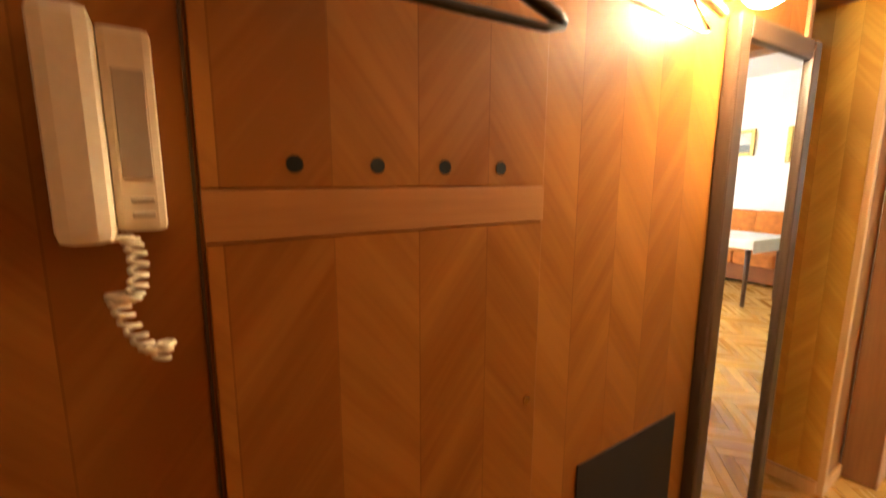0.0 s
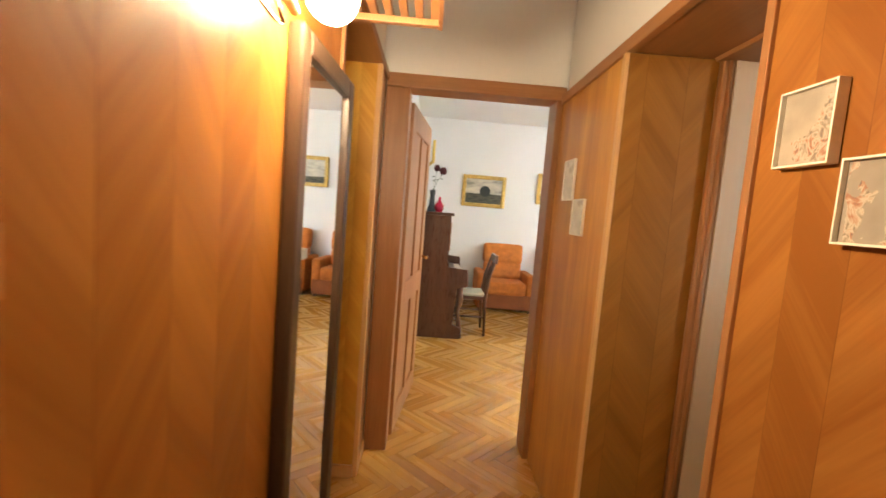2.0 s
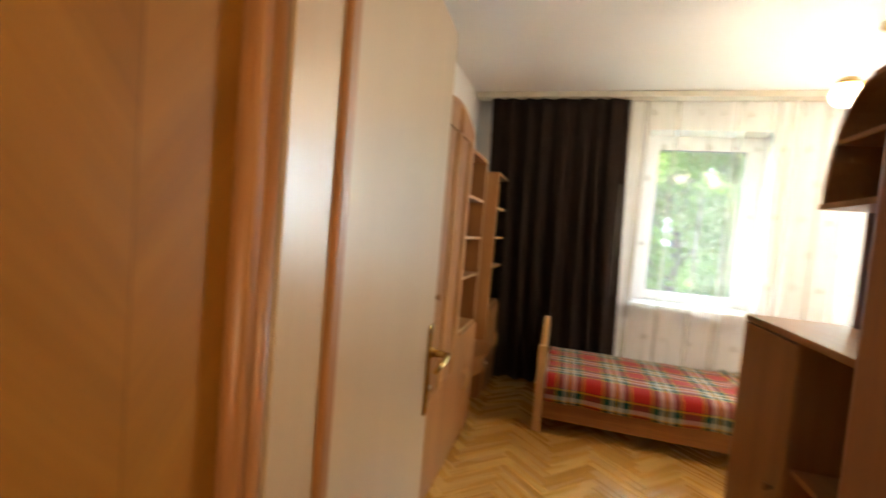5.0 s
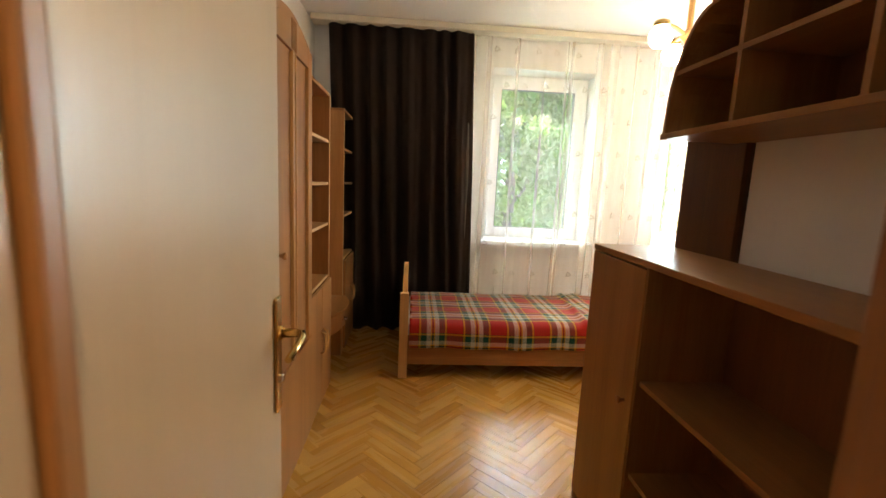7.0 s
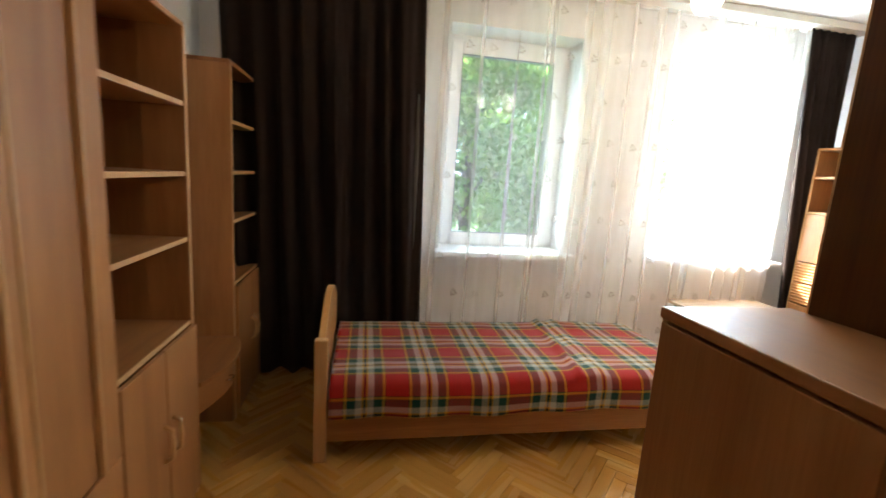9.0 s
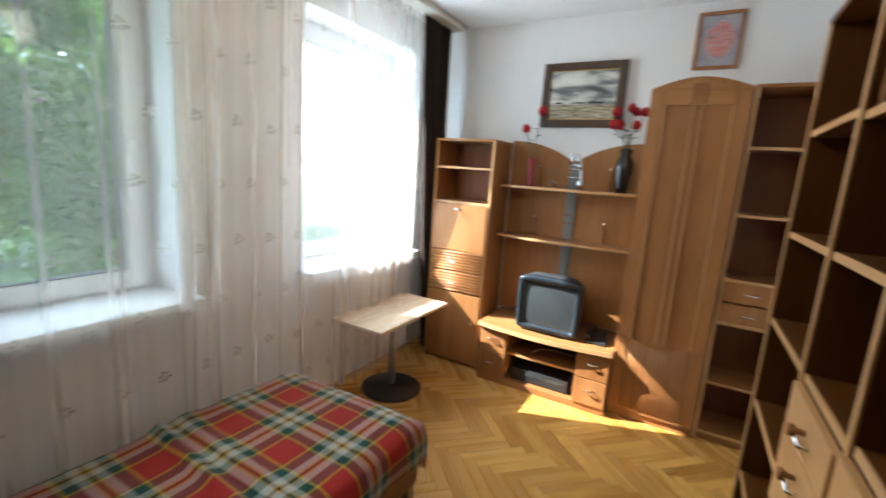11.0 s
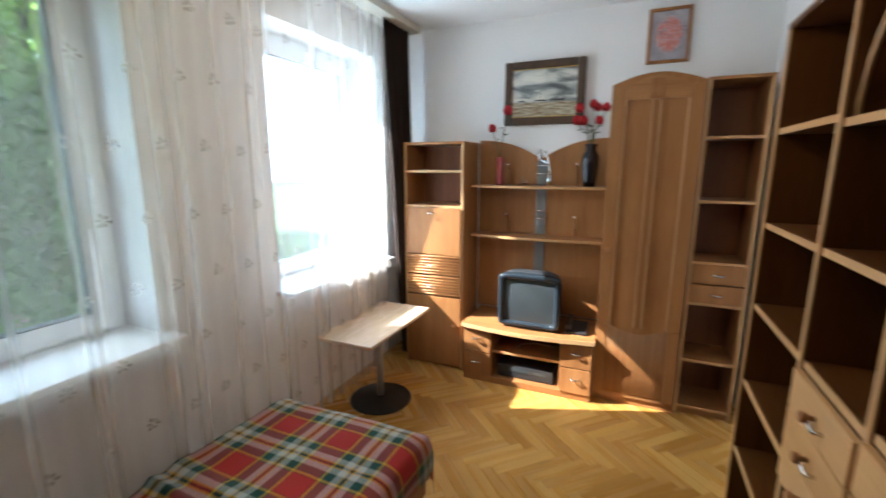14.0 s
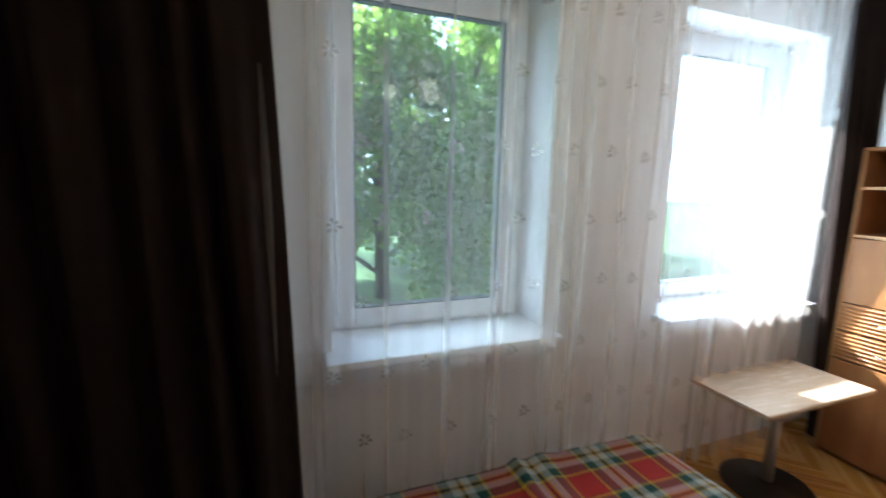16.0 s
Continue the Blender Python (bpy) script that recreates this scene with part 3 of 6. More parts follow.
c = curtain("curtain", 2.66, 1.385, -4.31, 0.06, 2.795, curtain_dark, "", 8, 0.05, (-0.10, -0.11), 0.002, 3)
tagged(c, "dark brown heavy curtain hanging in folds", "curtain", "dark curtains")
c = curtain("curtain", -1.61, -2.06, -4.33, 0.06, 2.795, curtain_dark, "", 6, 0.03, (-0.24, -0.02), 0.002, 5)
tagged(c, "dark brown heavy curtain hanging in folds", "curtain", "dark curtains")
c = curtain("net_curtain", 1.42, -1.66, -4.355, 0.10, 2.795, net_mat, "", 26, 0.021, seed=8, small=0.12)
tagged(c, "thin cream net curtain with embroidered flower sprigs", "net curtain")


# ---- wall units ----
def shelf_unit(name, label, group, side, face, back, y0, y1, height, levels, base=0.05):
    """An open case: side panels with pale front edges, top, bottom, back and shelves. side is +1 when it faces +x."""
    u = thing(name, ((face + back) / 2, (y0 + y1) / 2, 0), label, "shelf unit", group)
    t, e = 0.018, 0.004
    f0, f1 = sorted((face - side * e, back))
    for y in (y0, y1 - t):
        p = part("side_panel", bx(f0, f1, y, y + t, 0, height, 0), wood_z, u)
        part("front_edge", bx(*sorted((face, face - side * e)), y, y + t, 0, height, 0), edge_z, p, "pale wood edging")
    bk = sorted((back, back + side * 0.012))
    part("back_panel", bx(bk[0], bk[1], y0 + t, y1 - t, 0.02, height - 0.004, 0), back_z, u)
    part("top_panel", bx(f0, f1, y0 - 0.004, y1 + 0.004, height - 0.002, height + t, 0.003), wood_y, u)
    part("plinth", bx(*sorted((face - side * 0.03, back)), y0 + t, y1 - t, 0, base, 0), wood_y, u)
    for z in levels:
        s = part("shelf", bx(*sorted((face - side * 0.012, back + side * 0.012)), y0 + t, y1 - t, z - t, z, 0), wood_y, u)
        part("front_edge", bx(*sorted((face - side * 0.007, face - side * 0.012)), y0 + t, y1 - t, z - t, z, 0), edge_y, s, "pale wood edging")
    return u


def front(u, side, face, y0, y1, z0, z1, name="cabinet_door", material=None, ribs=False):
    """A door or drawer front laid on a case."""
    p = part(name, bx(*sorted((face, face + side * 0.018)), y0 + 0.002, y1 - 0.002, z0 + 0.002, z1 - 0.002, 0.003), material or wood_z, u)
    if ribs:
        n = max(2, int((z1 - z0) / 0.022))
        for k in range(n):
            z = z0 + 0.014 + (z1 - z0 - 0.028) * k / (n - 1)
            bm = tube(bmesh.new(), [(face + side * 0.018, y0 + 0.01, z), (face + side * 0.018, y1 - 0.01, z)], 0.006, 8)
            part("rib", bm, wood_y, p)
    return p


def pull(parent, x, y, z, side):
    """A small bowed metal pull with a wooden bead."""
    bm = tube(bmesh.new(), [(x, y - 0.03, z), (x + side * 0.02, y - 0.026, z), (x + side * 0.026, y, z - 0.004), (x + side * 0.02, y + 0.026, z), (x, y + 0.03, z)], 0.0055, 8)
    part("handle", bm, chrome, parent, "small bowed metal handle")


def arch_wardrobe(label, side, face, back, y0, y1, z_edge, z_peak, knob_y, ribbed):
    """A tall narrow wardrobe with an arched top; its door has two long sunk panels."""
    u = thing("wardrobe", ((face + back) / 2, (y0 + y1) / 2, 0), label, "wardrobe", "wall unit wardrobes")
    f0, f1 = sorted((face, back))
    part("body", bx(f0, f1, y0, y1, 0.0, z_edge - 0.03, 0.003), wood_z, u)

    def arch(a, b, lift, n=14):
        return [(b + (a - b) * k / n, z_edge + lift + (z_peak - z_edge) * math.sin(math.pi * k / n)) for k in range(n + 1)]
    d0, d1 = sorted((face, face + side * 0.018))
    bm = prism(bmesh.new(), [(y0, 0.06), (y1, 0.06)] + arch(y0, y1, 0), "x", d0, d1)
    dr = part("wardrobe_door", bm, wood_z, u)
    e0, e1 = sorted((face + side * 0.018, face + side * 0.030))
    w = y1 - y0
    zlow = 0.60 if ribbed else 0.62
    for a, b in ((y0, y0 + 0.085), (y0 + w / 2 - 0.02, y0 + w / 2 + 0.02), (y1 - 0.085, y1)):
        part("stile", bx(e0, e1, a + 0.001, b - 0.001, zlow, z_edge - 0.10 if abs(a - y0 - w / 2) < 0.1 else z_edge - 0.02, 0.004), wood_z, dr)
    bm = prism(bmesh.new(), [(y0 + 0.086, z_edge - 0.10), (y1 - 0.086, z_edge - 0.10)] + [(y, z - 0.0) for y, z in arch(y0 + 0.086, y1 - 0.086, -0.02)], "x", e0, e1)
    part("top_rail", bm, wood_y, dr)
    g0, g1 = sorted((face + side * 0.018, face + side * 0.034))
    for y in (y0 + 0.089, y0 + w / 2 - 0.024, y0 + w / 2 + 0.024, y1 - 0.089):
        part("fillet", bx(g0, g1, y - 0.0035, y + 0.0035, zlow, z_edge - 0.102, 0.002), edge_z, dr, "thin pale fillet along the sunk panel")
    for k in range(-2, 3):
        y = y0 + w / 2 + 0.016 * k
        part("flute", tube(bmesh.new(), [(face + side * 0.030, y, z_edge - 0.095), (face + side * 0.030, y, z_peak - 0.04)], 0.005, 6), wood_z, dr)
    if ribbed:
        n = 17
        for k in range(n):
            y = y0 + 0.09 + (w - 0.18) * k / (n - 1)
            top = 0.60 - 0.05 * math.sin(math.pi * k / (n - 1))
            bm = tube(bmesh.new(), [(face + side * 0.019, y, 0.09), (face + side * 0.019, y, top)], 0.0085, 8)
            part("rib", bm, wood_z, dr)
        part("stile", bx(e0, e1, y0 + 0.001, y0 + 0.074, 0.07, zlow - 0.001, 0.003), wood_z, dr)
        part("stile", bx(e0, e1, y1 - 0.074, y1 - 0.001, 0.07, zlow - 0.001, 0.003), wood_z, dr)
    else:
        part("bottom_rail", bx(e0, e1, y0 + 0.001, y1 - 0.001, 0.07, zlow - 0.001, 0.004), wood_z, dr)
    part("knob", knob(bmesh.new(), (face + side * 0.03, knob_y, 1.15), (side, 0, 0), 0.017, 0.035), trim_z, dr, "turned wooden knob")
    return u


# row along the east wall, faces -x
EF, EB = 2.43, 2.825
shelf_unit("shelf_unit", "tall open alder shelf unit, empty, behind the door", "east wall units", -1, EF, EB, -1.90, -1.45, 2.06, [0.05, 0.40, 0.787, 1.076, 1.42, 1.72], 0.03)
arch_wardrobe("tall alder wardrobe with an arched top and a panelled door", -1, EF, EB, -2.578, -1.905, 2.085, 2.15, -2.00, False)
u = shelf_unit("shelf_unit", "tall alder shelf unit with open shelves over two doors", "east wall units", -1, EF, EB, -3.212, -2.584, 1.985, [0.82, 1.175, 1.44, 1.71], 0.05)
for a, b, h in ((-2.898, -2.604, -2.863), (-3.192, -2.898, -2.933)):
    dr = front(u, -1, EF - 0.001, a, b, 0.05, 0.805)
    bm = tube(bmesh.new(), [(EF - 0.018, h, 0.53), (EF - 0.045, h, 0.515), (EF - 0.05, h, 0.46), (EF - 0.045, h, 0.405), (EF - 0.018, h, 0.39)], 0.008, 8)
    part("handle", bm, edge_z, dr, "bowed pale wooden handle")
u = shelf_unit("shelf_unit", "tall alder shelf unit with open shelves over two doors", "east wall units", -1, EF, EB, -4.44, -3.79, 1.99, [0.82, 1.175, 1.44, 1.71], 0.05)
for a, b, h in ((-4.115, -3.81, -4.08), (-4.42, -4.115, -4.15)):
    dr = front(u, -1, EF - 0.001, a, b, 0.05, 0.805)
    bm = tube(bmesh.new(), [(EF - 0.018, h, 0.53), (EF - 0.045, h, 0.515), (EF - 0.05, h, 0.46), (EF - 0.045, h, 0.405), (EF - 0.018, h, 0.39)], 0.008, 8)
    part("handle", bm, edge_z, dr, "bowed pale wooden handle")
# low chest between them, bowed front
u = thing("bedside_chest", (2.6, -3.45, 0), "low alder chest with a bowed top and one drawer", "chest")
bow = [(EB, -3.22), (EB, -3.785)] + [(EF - 0.02 - 0.07 * math.sin(math.pi * k / 10), -3.785 + 0.565 * k / 10) for k in range(11)]
part("top_panel", prism(bmesh.new(), bow, "z", 0.50, 0.52), wood_y, u)
bow2 = [(EB, -3.235), (EB, -3.77)] + [(EF + 0.0 - 0.06 * math.sin(math.pi * k / 10), -3.77 + 0.535 * k / 10) for k in range(11)]
dr = part("drawer", prism(bmesh.new(), bow2, "z", 0.36, 0.499), wood_y, u)
pull(dr, EF - 0.06, -3.45, 0.43, -1)
part("side_panel", bx(EF + 0.01, EB, -3.235, -3.219, 0, 0.36, 0), wood_z, u)
part("side_panel", bx(EF + 0.01, EB, -3.786, -3.77, 0, 0.36, 0), wood_z, u)
part("back_panel", bx(EB - 0.02, EB, -3.77, -3.235, 0, 0.36, 0), back_z, u)

# television wall, faces +x
TB = -2.195
LF = -1.84
u = shelf_unit("cabinet", "tall alder cabinet with niches, flap, ribbed drawers and door", "television wall units", 1, LF, TB, -4.285, -3.76, 1.888, [1.40, 1.682], 0.03)
f = front(u, 1, LF - 0.006, -4.27, -3.775, 0.99, 1.382, "flap_door")
pull(f, LF + 0.012, -4.03, 1.34, 1)
for z0, z1 in ((0.815, 0.987), (0.638, 0.812)):
    f = front(u, 1, LF - 0.006, -4.27, -3.775, z0, z1, "drawer", ribs=True)
    pull(f, LF + 0.022, -4.03, (z0 + z1) / 2, 1)
f = front(u, 1, LF - 0.006, -4.27, -3.775, 0.035, 0.634, "cabinet_door")
part("knob", knob(bmesh.new(), (LF + 0.012, -3.83, 0.40), (1, 0, 0), 0.014, 0.028), edge_z, f, "turned pale wooden knob")

u = thing("television_rack", (-2.0, -3.22, 0), "alder television bench with a wavy back panel and two shelves", "television unit", "television wall units")
n = 40
wave = []
for k in range(n + 1):
    v = k / n
    wave.append((-2.71 - 1.03 * v, 1.925 - 0.155 * (1 - abs(2 * v - 1)) ** 2.2))
part("back_panel", prism(bmesh.new(), [(-3.74, 0.50), (-2.71, 0.50)] + wave, "x", TB, TB + 0.02), wood_z, u)
for z in (1.565, 1.165):
    edge = [(TB + 0.021, -3.735), (TB + 0.021, -2.715)] + [(-1.975 + 0.04 * math.sin(math.pi * k / 12), -2.715 - 1.02 * k / 12) for k in range(13)]
    sh = part("shelf", prism(bmesh.new(), edge, "z", z - 0.018, z), wood_y, u)
    rim = edge[2:] + [(x + 0.003, y) for x, y in reversed(edge[2:])]
    part("front_edge", prism(bmesh.new(), rim, "z", z - 0.019, z + 0.0005), edge_y, sh, "pale wood edging")
    for y in (-3.47, -2.93):
        bm = tube(bmesh.new(), [(TB + 0.04, y, z), (TB + 0.05, y, z + 0.10), (TB + 0.08, y, z + 0.15), (TB + 0.13, y, z + 0.165)], 0.007, 8)
        part("bracket", bm, chrome, u, "curved chrome bracket")
part("glass_column", bx(TB + 0.022, TB + 0.032, -3.25, -3.17, 0.52, 1.76, 0.002), plain("grey_metal_strip", (0.22, 0.215, 0.20), 0.42, metal=0.5), u, "grey metal strip up the middle")
for z in (1.36, 1.30, 1.72, 1.655):
    part("rung", tube(bmesh.new(), [(TB + 0.045, -3.255, z), (TB + 0.045, -3.165, z)], 0.006, 8), chrome, u, "short chrome rung")
bow = [(TB, -2.70), (TB, -3.715)][::-1] + [(-1.71 + 0.055 * math.sin(math.pi * k / 14), -2.70 - 1.015 * k / 14) for k in range(15)]
bt = part("bench_top", prism(bmesh.new(), bow, "z", 0.455, 0.485), wood_y, u)
rim = bow[2:] + [(x + 0.004, y) for x, y in reversed(bow[2:])]
part("front_edge", prism(bmesh.new(), rim, "z", 0.454, 0.4855), edge_y, bt, "pale wood edging")
part("bench_floor", bx(TB, -1.735, -3.705, -2.71, 0.0, 0.05, 0.003), wood_y, u)
for y0, y1 in ((-3.705, -3.69), (-3.485, -3.47), (-2.94, -2.925), (-2.725, -2.71)):
    part("side_panel", bx(TB, -1.742, y0, y1, 0.05, 0.455, 0), wood_z, u)
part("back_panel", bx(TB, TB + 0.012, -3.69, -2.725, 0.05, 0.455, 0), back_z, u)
sh = part("shelf", bx(TB + 0.012, -1.764, -3.47, -2.94, 0.255, 0.273, 0), wood_y, u)
part("front_edge", bx(-1.764, -1.758, -3.47, -2.94, 0.254, 0.274, 0.001), edge_y, sh, "pale wood edging")
for y0, y1 in ((-3.70, -3.475), (-2.935, -2.712)):
    for z0, z1 in ((0.052, 0.25), (0.252, 0.45)):
        f = front(u, 1, -1.741, y0, y1, z0, z1, "drawer")
        pull(f, -1.723, (y0 + y1) / 2, (z0 + z1) / 2 + 0.02, 1)

arch_wardrobe("tall alder wardrobe with an arched panelled door and fluted base", 1, -1.83, TB, -2.705, -2.165, 2.235, 2.30, -2.665, True)
u = shelf_unit("shelf_unit", "narrow alder shelf unit with two small drawers", "television wall units", 1, -1.84, TB, -2.155, -1.815, 2.235, [0.07, 0.415, 0.82, 1.10, 1.50, 1.90], 0.04)
for z0, z1 in ((0.822, 0.95), (0.955, 1.085)):
    f = front(u, 1, -1.852, -2.137, -1.833, z0, z1, "drawer")
    pull(f, -1.834, -1.985, (z0 + z1) / 2, 1)


# ---- bookcase along the alcove wall, faces -y ----
BF, BB = -2.085, -1.745
u = thing("bookcase", (0.1, -1.92, 0), "large empty alder bookcase with pale edges and drawers", "bookcase")
t = 0.02
cols = [-0.555, -0.02, 0.355, 0.70]
for x in cols:
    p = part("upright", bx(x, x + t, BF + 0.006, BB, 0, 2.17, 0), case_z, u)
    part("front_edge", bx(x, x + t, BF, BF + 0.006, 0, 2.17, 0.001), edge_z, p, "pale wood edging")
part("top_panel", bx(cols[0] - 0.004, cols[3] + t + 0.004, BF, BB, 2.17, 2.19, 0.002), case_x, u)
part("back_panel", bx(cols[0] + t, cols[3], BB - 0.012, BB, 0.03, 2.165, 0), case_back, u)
levels = [[0.05, 0.33, 0.61, 0.90, 1.21, 1.515, 1.845], [0.05, 0.45, 0.865, 1.21, 1.515, 1.83], [0.05, 0.45, 0.875, 1.225, 1.53, 1.805]]
for k, zs in enumerate(levels):
    for z in zs:
        x0, x1 = cols[k] + t, cols[k + 1]
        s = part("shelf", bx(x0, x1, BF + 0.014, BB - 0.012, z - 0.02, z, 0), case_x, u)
        part("front_edge", bx(x0, x1, BF + 0.008, BF + 0.014, z - 0.02, z, 0), edge_x, s, "pale wood edging")
# arched fillet in the top of the middle bay
bm = bmesh.new()
arc = [(cols[1] + t + 0.33 * (1 - math.cos(a)), 1.832 + 0.335 * math.sin(a)) for a in [math.pi / 2 * k / 12 for k in range(13)]]
tube(bm, [(x, BF + 0.03, z) for x, z in arc], 0.006, 6)
part("arched_fillet", bm, edge_x, u)


def b_drawer(x0, x1, z0, z1):
    f = part("drawer", bx(x0 + 0.002, x1 - 0.002, BF - 0.012, BF + 0.006, z0 + 0.002, z1 - 0.002, 0.002), edge_x, u)
    xm = (x0 + x1) / 2
    bm = tube(bmesh.new(), [(xm + 0.0, BF - 0.012, (z0 + z1) / 2), (xm, BF - 0.03, (z0 + z1) / 2 - 0.003), (xm + 0.045, BF - 0.03, (z0 + z1) / 2 - 0.012), (xm + 0.05, BF - 0.012, (z0 + z1) / 2 - 0.012)], 0.005, 8)
    part("handle", bm, chrome, f, "small bowed metal handle")
    part("knob", knob(bmesh.new(), (xm, BF - 0.014, (z0 + z1) / 2), (0, -1, 0), 0.016, 0.03), trim_z, f, "turned wooden knob")


for k in range(3):
    b_drawer(cols[1] + t, cols[2], 0.865 + 0.108 * k, 0.865 + 0.108 * (k + 1))
for k in range(3):
    b_drawer(cols[2] + t, cols[3], 0.875 + 0.110 * k, 0.875 + 0.110 * (k + 1))

# low cabinet in the passage, faces +x, with a shelf box over it
CF = 1.067
u = thing("low_cabinet", (0.89, -1.66, 0), "waist-high alder cabinet with a door and open shelves", "cabinet")
for y in (-2.115, -1.69, -0.738):
    part("side_panel", bx(0.725, CF - 0.006, y, y + 0.018, 0, 1.21, 0), edge_z if y < -2 else wood_z, u)
part("top_panel", bx(0.722, CF, -2.12, -0.72, 1.21, 1.235, 0.004), wood_y, u)
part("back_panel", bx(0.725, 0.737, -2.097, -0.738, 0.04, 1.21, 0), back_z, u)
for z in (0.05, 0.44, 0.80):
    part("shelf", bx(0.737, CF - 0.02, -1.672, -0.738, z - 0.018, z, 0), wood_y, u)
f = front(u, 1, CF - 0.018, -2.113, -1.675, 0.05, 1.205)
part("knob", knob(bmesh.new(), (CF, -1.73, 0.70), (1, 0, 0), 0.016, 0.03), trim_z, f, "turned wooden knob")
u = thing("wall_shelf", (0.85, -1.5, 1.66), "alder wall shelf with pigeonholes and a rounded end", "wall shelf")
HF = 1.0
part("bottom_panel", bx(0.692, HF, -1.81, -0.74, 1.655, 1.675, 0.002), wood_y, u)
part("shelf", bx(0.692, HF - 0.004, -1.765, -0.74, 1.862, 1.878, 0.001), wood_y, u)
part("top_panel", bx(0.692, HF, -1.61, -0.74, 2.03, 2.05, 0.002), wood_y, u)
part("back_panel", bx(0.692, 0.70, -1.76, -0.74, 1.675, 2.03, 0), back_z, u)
for y in (-1.475, -1.11):
    part("divider", bx(0.70, HF - 0.004, y, y + 0.016, 1.675, 2.03, 0), wood_z, u)
curve = [(-1.80 + 0.19 * (1 - math.cos(a)), 1.675 + 0.365 * math.sin(a)) for a in [math.pi / 2 * k / 12 for k in range(13)]]
bm = bmesh.new()
rows = [[bm.verts.new((x, y + dy, z + dz)) for y, z in curve] for x, dy, dz in ((0.70, 0, 0), (HF - 0.002, 0, 0), (HF - 0.002, 0.014, -0.008), (0.70, 0.014, -0.008))]
for a, b in zip(rows, rows[1:] + rows[:1]):
    for k in range(12):
        bm.faces.new((a[k], a[k + 1], b[k + 1], b[k]))
part("curved_end", bm, wood_z, u)


# ---- bed ----
u = thing("bed", (0.83, -3.83, 0), "single beech bed with an arched headboard", "bed")
hb = [(-3.375, 0.0), (-3.375, 0.63)] + [(-3.42 - 0.82 * k / 14, 0.66 + 0.14 * math.sin(math.pi * k / 14)) for k in range(15)] + [(-4.28, 0.63), (-4.28, 0.0), (-4.22, 0.0), (-4.22, 0.13), (-3.435, 0.13), (-3.435, 0.0)]
part("headboard", prism(bmesh.new(), hb, "x", 1.895, 1.93), wood("beech_board", (0.50, 0.25, 0.08), (0.66, 0.37, 0.14), "y", rough=0.35), u)
part("post", bx(1.88, 1.945, -3.40, -3.355, 0, 0.66, 0.006), edge_z, u, "pale wooden post")
part("side_rail", bx(-0.30, 1.895, -3.395, -3.365, 0.11, 0.33, 0.004), wood_x, u)
part("side_rail", bx(-0.30, 1.895, -4.28, -4.25, 0.11, 0.33, 0.004), wood_x, u)
part("footboard", bx(-0.33, -0.30, -4.28, -3.365, 0.11, 0.36, 0.004), wood_y, u)
for y in (-3.41, -4.25):
    part("leg", bx(-0.33, -0.28, y - 0.02, y + 0.03, 0, 0.11, 0.003), edge_z, u)
m = part("mattress", bx(-0.29, 1.885, -4.245, -3.40, 0.20, 0.42, 0.04), plain("white_mattress", (0.75, 0.75, 0.72), 0.9), u)


def blanket():
    """A plaid blanket spread over the bed, hanging over the near side and the foot, with a raised ridge."""
    bm = bmesh.new()
    uv = bm.loops.layers.uv.new("weave")
    nx, ny = 110, 64
    top, x_foot, x_head, y_near, y_far = 0.45, -0.345, 1.87, -3.355, -4.24
    drop_n, drop_f = 0.17, 0.22
    sx, sy = x_head - x_foot + drop_f, y_near - y_far + drop_n
    grid = []
    for i in range(nx + 1):
        row = []
        a = sx * i / nx
        for j in range(ny + 1):
            b = sy * j / ny
            x = x_head - a
            z = top
            rx = ry = 0.0
            over = max(0.0, a - (x_head - x_foot))
            y = y_far + b
            ovn = max(0.0, b - (y_near - y_far))
            if over > 0:
                x = x_foot - 0.02 * min(1, over / 0.06) - 0.012 * math.sin(b * 19) * over / drop_f
                z -= over * (1 - 0.18 * math.sin(b * 7))
            if ovn > 0:
                y = y_near + 0.02 * min(1, ovn / 0.05) + 0.010 * math.sin(a * 15 + 1) * ovn / drop_n
                z -= ovn
            soft = min(1.0, max(0.0, (x - x_foot) / 0.10)) * min(1.0, max(0.0, (y_near - y) / 0.08))
            z -= 0.028 * (1 - soft) ** 2 if over == 0 and ovn == 0 else 0.028
            z += 0.010 * noise.noise(Vector((x * 2.2, y * 2.6, 1.0))) + 0.004 * noise.noise(Vector((x * 9, y * 9, 4.0)))
            if over == 0 and ovn == 0:
                c = 0.47 + 0.10 * (y + 3.8)
                z += 0.028 * math.exp(-((x - c) / 0.028) ** 2) + 0.016 * math.exp(-((x - c + 0.11) / 0.05) ** 2)
            row.append((bm.verts.new((x, y, z)), (a, b)))
        grid.append(row)
    for p, q in zip(grid, grid[1:]):
        for j in range(ny):
            quad = (p[j], p[j + 1], q[j + 1], q[j])
            f = bm.faces.new([v for v, _ in quad])
            f.smooth = True
            for loop, (_, t) in zip(f.loops, quad):
                loop[uv].uv = t
    bmesh.ops.solidify(bm, geom=bm.faces[:], thickness=-0.006)
    return bm


